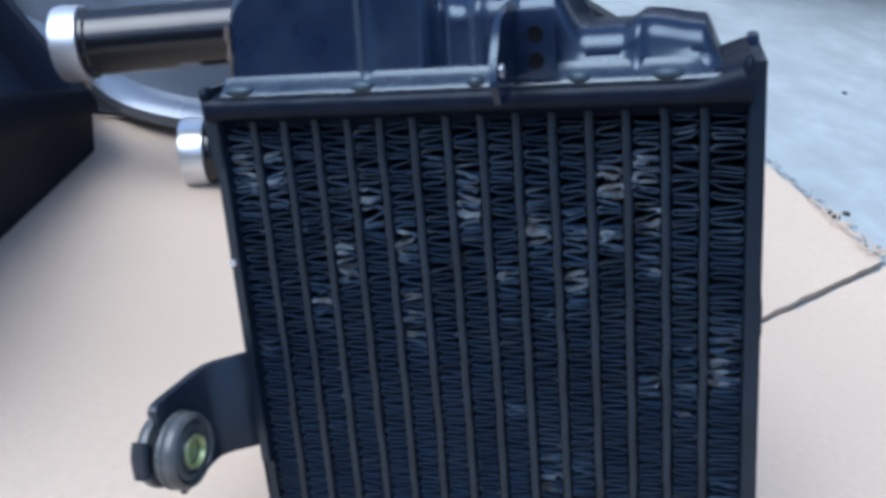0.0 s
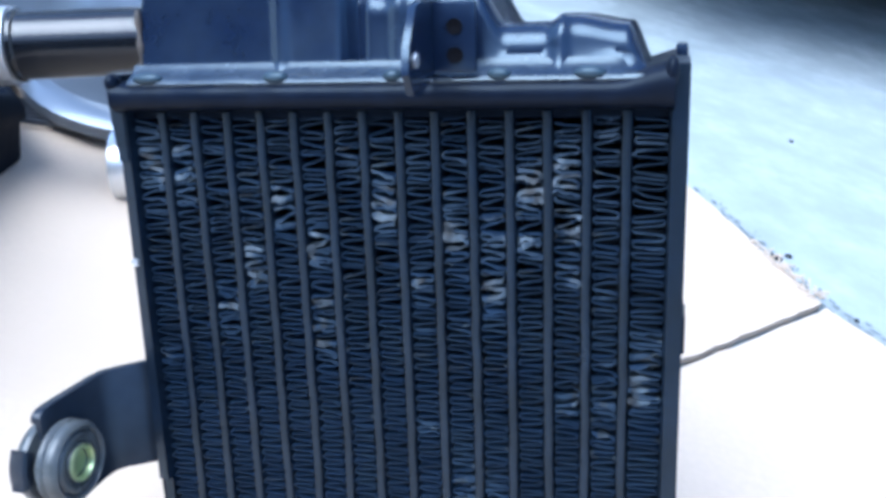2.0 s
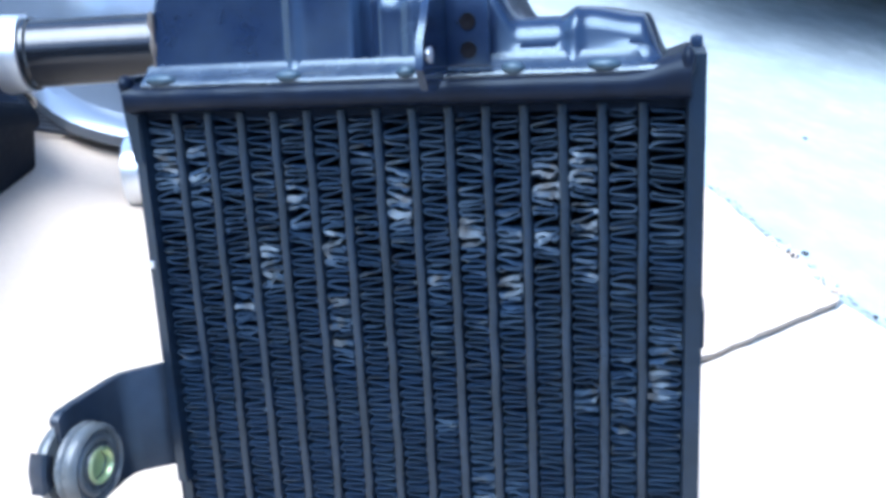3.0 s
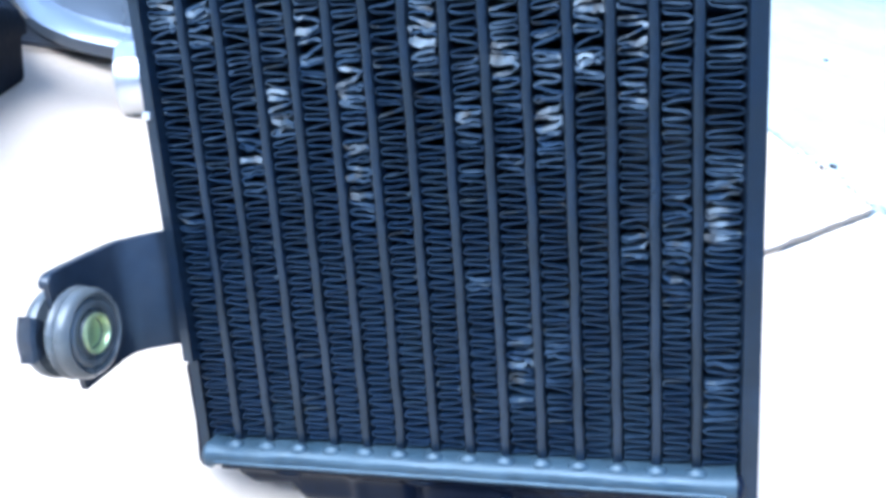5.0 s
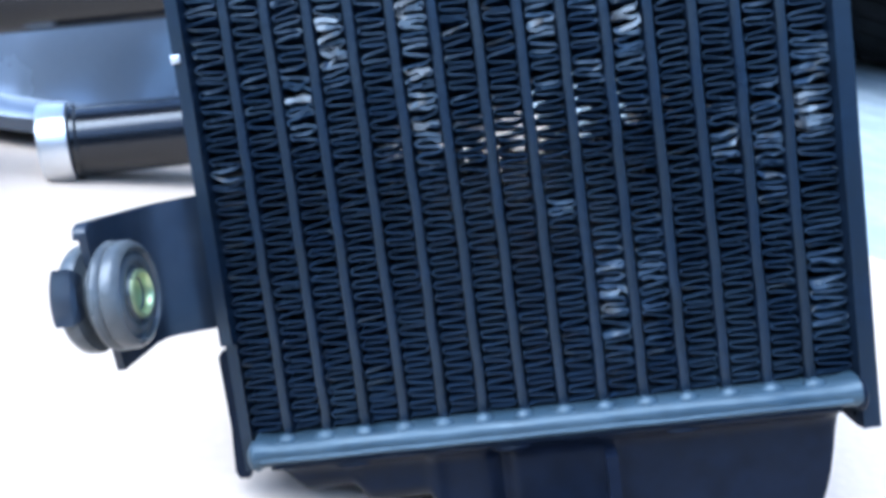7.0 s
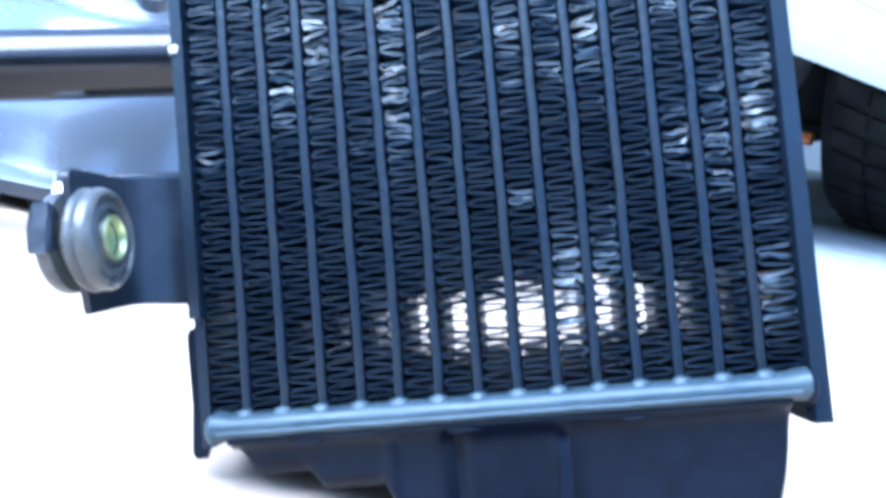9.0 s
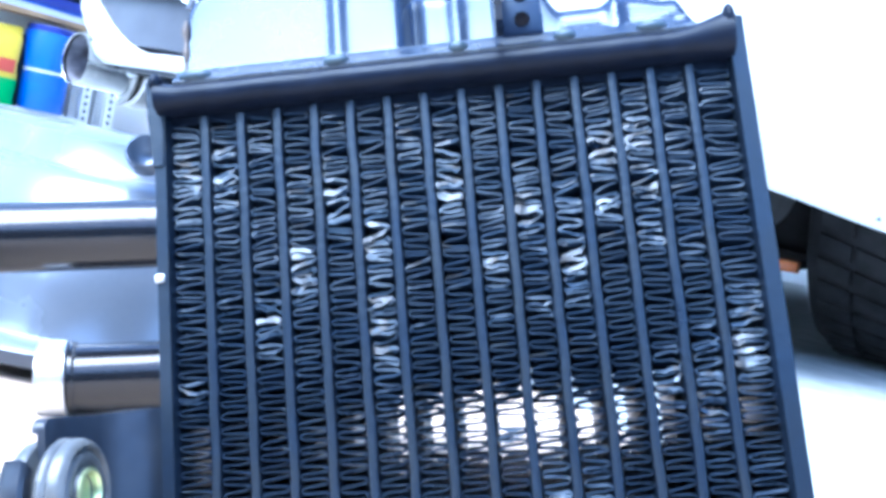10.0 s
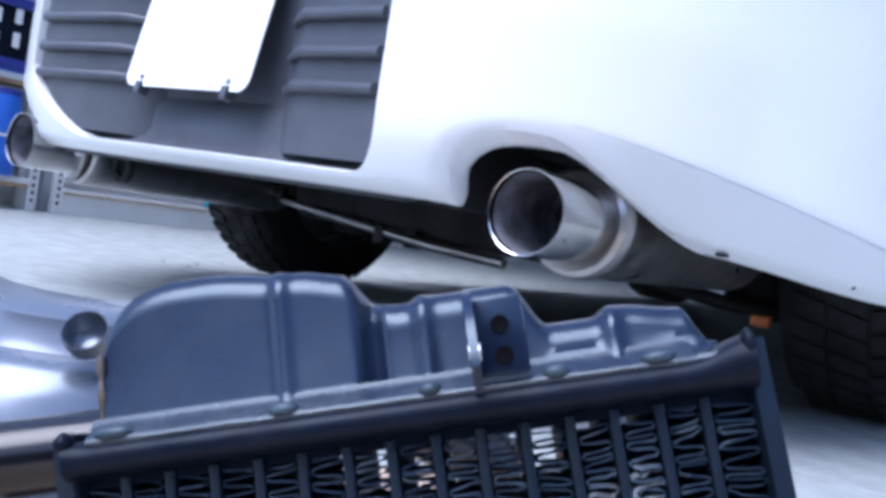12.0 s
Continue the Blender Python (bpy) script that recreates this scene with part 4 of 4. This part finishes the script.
    # unseen sills are dropped low to keep side light off the floor beneath
    arches = ((0.12, 0.70), (0.3, 0.70), (0.60, 0.68), (0.68, 0.62), (1.32, 0.62), (1.38, 0.115), (2.6, 0.115), (3.06, 0.115), (3.10, 0.62), (3.70, 0.62), (3.74, 0.14), (4.2, 0.15), (4.35, 0.20))
    for y, zb in arches:
        for (ya, ha, za), (yb, hb, zc) in zip(plan, plan[1:]):
            if ya <= y <= yb:
                u = (y - ya) / (yb - ya)
                hw, zt = ha + (hb - ha) * u, za + (zc - za) * u
        low = 0.6 if zb < 0.6 else zb + 0.05
        low = min(low, zt - 0.12)
        rows.append([(-hw * 0.97, y, zb), (-hw, y, low), (-hw * 0.96, y, zt - 0.08), (-hw * 0.8, y, zt), (0, y, zt + 0.01), (hw * 0.8, y, zt), (hw * 0.96, y, zt - 0.08), (hw, y, low), (hw * 0.97, y, zb)])
    bm, vs = grid(rows)
    bm.faces.new([v for v in vs[0]])
    part("body", bm, MAT["white_paint"], root, "white painted car body")
    rows = []
    for y, hw, zt in ((0.7, 0.62, 0.95), (1.4, 0.56, 1.22), (2.2, 0.56, 1.24), (3.0, 0.64, 0.92)):
        rows.append([(-hw - 0.12, y, 0.86), (-hw, y, zt - 0.03), (0, y, zt), (hw, y, zt - 0.03), (hw + 0.12, y, 0.86)])
    bm, vs = grid(rows)
    part("roof", bm, MAT["white_paint"], root)
    return root


TREAD = {}
car()


# ---- garage round the car, in the car's axes ----
def car_box(name, x0, x1, y0, y1, z0, z1, mat, label, category, kind="structure", bevel=0.0):
    bm = box(x0, x1, y0, y1, z0, z1)
    ob = mesh_object(name, bm, MAT[mat], bevel=bevel)
    ob.matrix_world = CAR
    return tagged(ob, label, category, kind=kind)


car_box("wall_left", -2.75, -2.6, -0.6, 5.6, -0.1, 2.6, "wall", "plain white garage wall", "wall")
car_box("wall_right", 2.6, 2.75, 0.9, 5.6, -0.1, 2.6, "wall", "plain white garage wall", "wall")
car_box("wall_back", -2.6, 2.6, 5.45, 5.6, -0.1, 2.6, "wall", "plain white garage wall", "wall")
car_box("ceiling", -2.75, 2.75, 1.3, 5.6, 2.6, 2.72, "ceiling", "pale board garage ceiling", "ceiling")
# unseen wall added behind the camera to darken reflections from low angles
ob = mesh_object("wall_unseen", box(-9, 9, -6.4, -6.2, -0.1, 3.3), MAT["unseen_wall_dark"])
tagged(ob, "plain dark unseen wall added to darken low reflections", "wall", kind="structure")


# ---- shelves along the wall ----
def shelf_unit(y0, y1, boards, label):
    root = thing("shelving_unit", CAR, label, "shelf")
    for y in (y0, y1 - 0.04):
        for x in (-2.56, -2.47):
            post = part("shelf_post", box(x, x + 0.03, y, y + 0.04, -0.006, 2.0), MAT["white_metal"], root, "white perforated steel post")
            if x > -2.5:
                for k in range(34):
                    z = 0.03 + k * 0.03
                    part("post_slot", box(x + 0.029, x + 0.0315, y + 0.014, y + 0.026, z, z + 0.014), MAT["dark"], post)
    for z, t in boards:
        part("shelf_board", box(-2.58, -2.44, y0 + 0.04, y1 - 0.04, z, z + t), MAT["wood"], root, "pale wooden shelf board", bevel=0.002)
        part("shelf_edge", box(-2.44, -2.43, y0 + 0.04, y1 - 0.04, z + t * 0.45, z + t + 0.004), MAT["white_metal"], root)
    return root


shelf_unit(0.10, 1.17, ((0.083, 0.035), (0.474, 0.04), (0.95, 0.04)), "white steel shelving with pale wooden boards and cleaning goods")
shelf_unit(1.24, 3.2, ((0.078, 0.018), (0.62, 0.04)), "white steel shelving with a low wooden board")
car_box("skirting_board", -2.47, -2.45, 1.28, 3.16, -0.006, 0.078, "white_metal", "white panel under the low shelf board", "panel", kind="")


def canister(y, r, z0, z1):
    root = thing("canister", CAR @ pose(-2.43 - r * 0.4, y, z0), "bright blue ribbed plastic canister on a wooden shelf", "canister")
    h = z1 - z0
    part("canister_body", lathe((0, 0, 0), (0, 0, 1), [(0, 0.0001), (0, r * 0.94), (0.006, r * 0.97), (h * 0.3, r), (h * 0.32, r * 0.985), (h * 0.34, r), (h * 0.9, r), (h * 0.93, r * 0.96), (h * 0.95, 0.001)], 40), MAT["blue"], root)
    part("canister_lid", lathe((0, 0, h * 0.93), (0, 0, 9), [(0, r * 0.97), (h * 0.05, r * 0.97), (h * 0.07, r * 0.9), (h * 0.07, 0.001)], 40), MAT["dark_blue"], root, "dark blue lid")
    part("canister_label", lathe((0, 0, h * 0.45), (0, 0, 9), [(0, r * 1.004), (h * 0.03, r * 1.004)], 40), MAT["white_metal"], root, "pale band")


canister(0.975, 0.09, 0.122, 0.45)


def bag(y0, y1, z0, z1):
    root = thing("plastic_bag", CAR, "yellow and green printed plastic bag on a wooden shelf", "bag")
    rows = []
    for i in range(16):
        u = i / 15
        row = []
        for k in range(24):
            a = 2 * math.pi * k / 24
            pinch = 1 - 0.75 * max(0, u - 0.75) / 0.25
            x = -2.47 + 0.06 * pinch * math.copysign(abs(math.cos(a)) ** 0.6, math.cos(a)) + 0.01 * noise.noise(Vector((a, u * 5, 1)))
            y = (y0 + y1) / 2 + (y1 - y0) / 2 * math.copysign(abs(math.sin(a)) ** 0.6, math.sin(a)) + 0.008 * noise.noise(Vector((a * 2, u * 7, 4)))
            row.append((x, y, z0 + (z1 - z0) * u + 0.012 * noise.noise(Vector((a * 2, u, 7))) * (u > 0.9)))
        rows.append(row)
    for name, sl, mat, lab in (("bag_foot", rows[:6], "green", "green lower part"), ("bag_top", rows[5:], "yellow", "yellow upper part")):
        bm, vs = grid(sl, wrap=True)
        bm.faces.new(vs[0][::-1])
        bm.faces.new(vs[-1])
        part(name, bm, MAT[mat], root, lab)
    part("bag_print", box(-2.407, -2.404, y0 + 0.07, y1 - 0.03, z0 + 0.12, z0 + 0.17), MAT["red"], root, "red printed patch", bevel=0.001)
    part("bag_print", box(-2.407, -2.404, y0 + 0.02, y0 + 0.06, z0 + 0.03, z0 + 0.08), MAT["white_metal"], root, "pale printed bar", bevel=0.001)


bag(0.70, 0.86, 0.122, 0.42)


def dark_jug(y, r, z0, z1):
    root = thing("jug", CAR @ pose(-2.50, y, z0), "black plastic oil jug on a wooden shelf", "jug")
    h = z1 - z0
    part("jug_body", lathe((0, 0, 0), (0, 0, 1), [(0, 0.0001), (0, r), (h * 0.7, r), (h * 0.85, r * 0.5), (h, r * 0.4), (h, 0.001)], 24), MAT["black_box"], root)


dark_jug(0.885, 0.035, 0.122, 0.40)


def crate():
    root = thing("crate", CAR, "dark blue plastic crate with slots on a wooden shelf", "crate")
    for y in (0.35, 1.06):
        part("crate_side", box(-2.56, -2.42, y, y + 0.012, 0.518, 0.80), MAT["dark_blue"], root, bevel=0.002)
    part("crate_floor", box(-2.56, -2.42, 0.35, 1.07, 0.516, 0.53), MAT["blue"], root)
    part("crate_back", box(-2.565, -2.555, 0.35, 1.07, 0.518, 0.80), MAT["black_box"], root)
    part("crate_lip", box(-2.432, -2.42, 0.35, 1.07, 0.518, 0.565), MAT["dark_blue"], root, bevel=0.002)
    part("crate_rim", box(-2.434, -2.42, 0.35, 1.07, 0.76, 0.80), MAT["dark_blue"], root, bevel=0.002)
    part("crate_front", box(-2.436, -2.426, 0.36, 1.06, 0.565, 0.76), MAT["black_box"], root)
    for k in range(8):
        y = 0.42 + k * 0.08
        for z in (0.60, 0.69):
            part("crate_slot", box(-2.427, -2.4225, y, y + 0.026, z + 0.01 * (k % 3), z + 0.055 + 0.01 * (k % 3)), MAT["white_metal"], root, "pale slot")


crate()


def cyan_bottle():
    root = thing("bottle", CAR @ pose(-2.47, 2.05, 0.096), "small cyan plastic bottle on a low shelf", "bottle")
    part("bottle_body", lathe((0, 0, 0), (0, 0, 1), [(0, 0.0001), (0, 0.03), (0.06, 0.03), (0.08, 0.012), (0.1, 0.012), (0.1, 0.001)], 20), MAT["cyan"], root)


cyan_bottle()


# ---- small marks on the floor ----
def floor_bits():
    rng = random.Random(4)
    bm = bmesh.new()
    for k in range(26):
        x, y = rng.uniform(-1.0, 0.7), rng.uniform(0.5, 2.6)
        if k < 8:
            x, y = rng.uniform(0.12, 0.35), rng.uniform(0.25, 0.6)
        r = rng.uniform(0.0015, 0.006)
        vs = [bm.verts.new((x + r * math.cos(a) * rng.uniform(0.6, 1.4), y + r * math.sin(a) * rng.uniform(0.5, 1.2), -0.0045)) for a in [i * math.pi / 3 for i in range(6)]]
        low = [bm.verts.new((v.co.x, v.co.y, -0.0062)) for v in vs]
        bm.faces.new(vs)
        for i in range(6):
            bm.faces.new((vs[i], low[i], low[(i + 1) % 6], vs[(i + 1) % 6]))
    ob = mesh_object("grit", bm, MAT["under"])
    return tagged(ob, "dark grit scattered on the concrete floor", "grit", kind="stuff")


floor_bits()


def torn_edge():
    """Frayed paper where the cardboard was torn."""
    rng = random.Random(9)
    bm = bmesh.new()
    for k in range(40):
        u = rng.random()
        x, y = 0.187 - 0.04 * u + rng.uniform(-0.004, 0.004), 0.303 + 0.052 * u + rng.uniform(-0.004, 0.004)
        a, l = rng.uniform(0, 6.28), rng.uniform(0.003, 0.009)
        p, q = Vector((x, y, 0.0022)), Vector((x + l * math.cos(a), y + l * math.sin(a), 0.0035))
        sweep([p, (p + q) / 2 + Vector((0, 0, 0.001)), q], 0.0006, 5, bm)
    ob = mesh_object("torn_fibre", bm, MAT["card"])
    return tagged(ob, "frayed paper fibres along the cardboard edge", "fibres", kind="stuff")


torn_edge()


def flecked_edge(pts, seed):
    """Thin grey flecks on the concrete, densest along the cardboard's edge."""
    rng = random.Random(seed)
    (ax, ay), (bx, by) = pts
    d = Vector((bx - ax, by - ay, 0))
    side = Vector((d.y, -d.x, 0)).normalized()
    if side.y < 0:
        side = -side
    n_ = int(d.length / 0.004)
    bm = bmesh.new()
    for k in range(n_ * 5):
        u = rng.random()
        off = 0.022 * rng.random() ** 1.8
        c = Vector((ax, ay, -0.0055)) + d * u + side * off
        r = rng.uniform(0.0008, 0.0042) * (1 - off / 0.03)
        vs = []
        stretch = rng.uniform(1.0, 2.4)
        for j in range(9):
            a = 2 * math.pi * j / 9
            rr = r * rng.uniform(0.65, 1.2)
            vs.append(bm.verts.new(c + d.normalized() * (rr * stretch * math.cos(a)) + side * (rr * math.sin(a)) + Vector((0, 0, 0.00001 * (k % 40)))))
        bm.faces.new(vs)
    ob = mesh_object("floor_flecks", bm, MAT["floor_flecks"])
    return tagged(ob, "grey flecks on the concrete along the cardboard", "dirt", kind="stuff")


flecked_edge(((0.188, 0.302), (0.10, 0.426)), 5)
flecked_edge(((0.191, 0.2985), (0.50, 0.07)), 6)
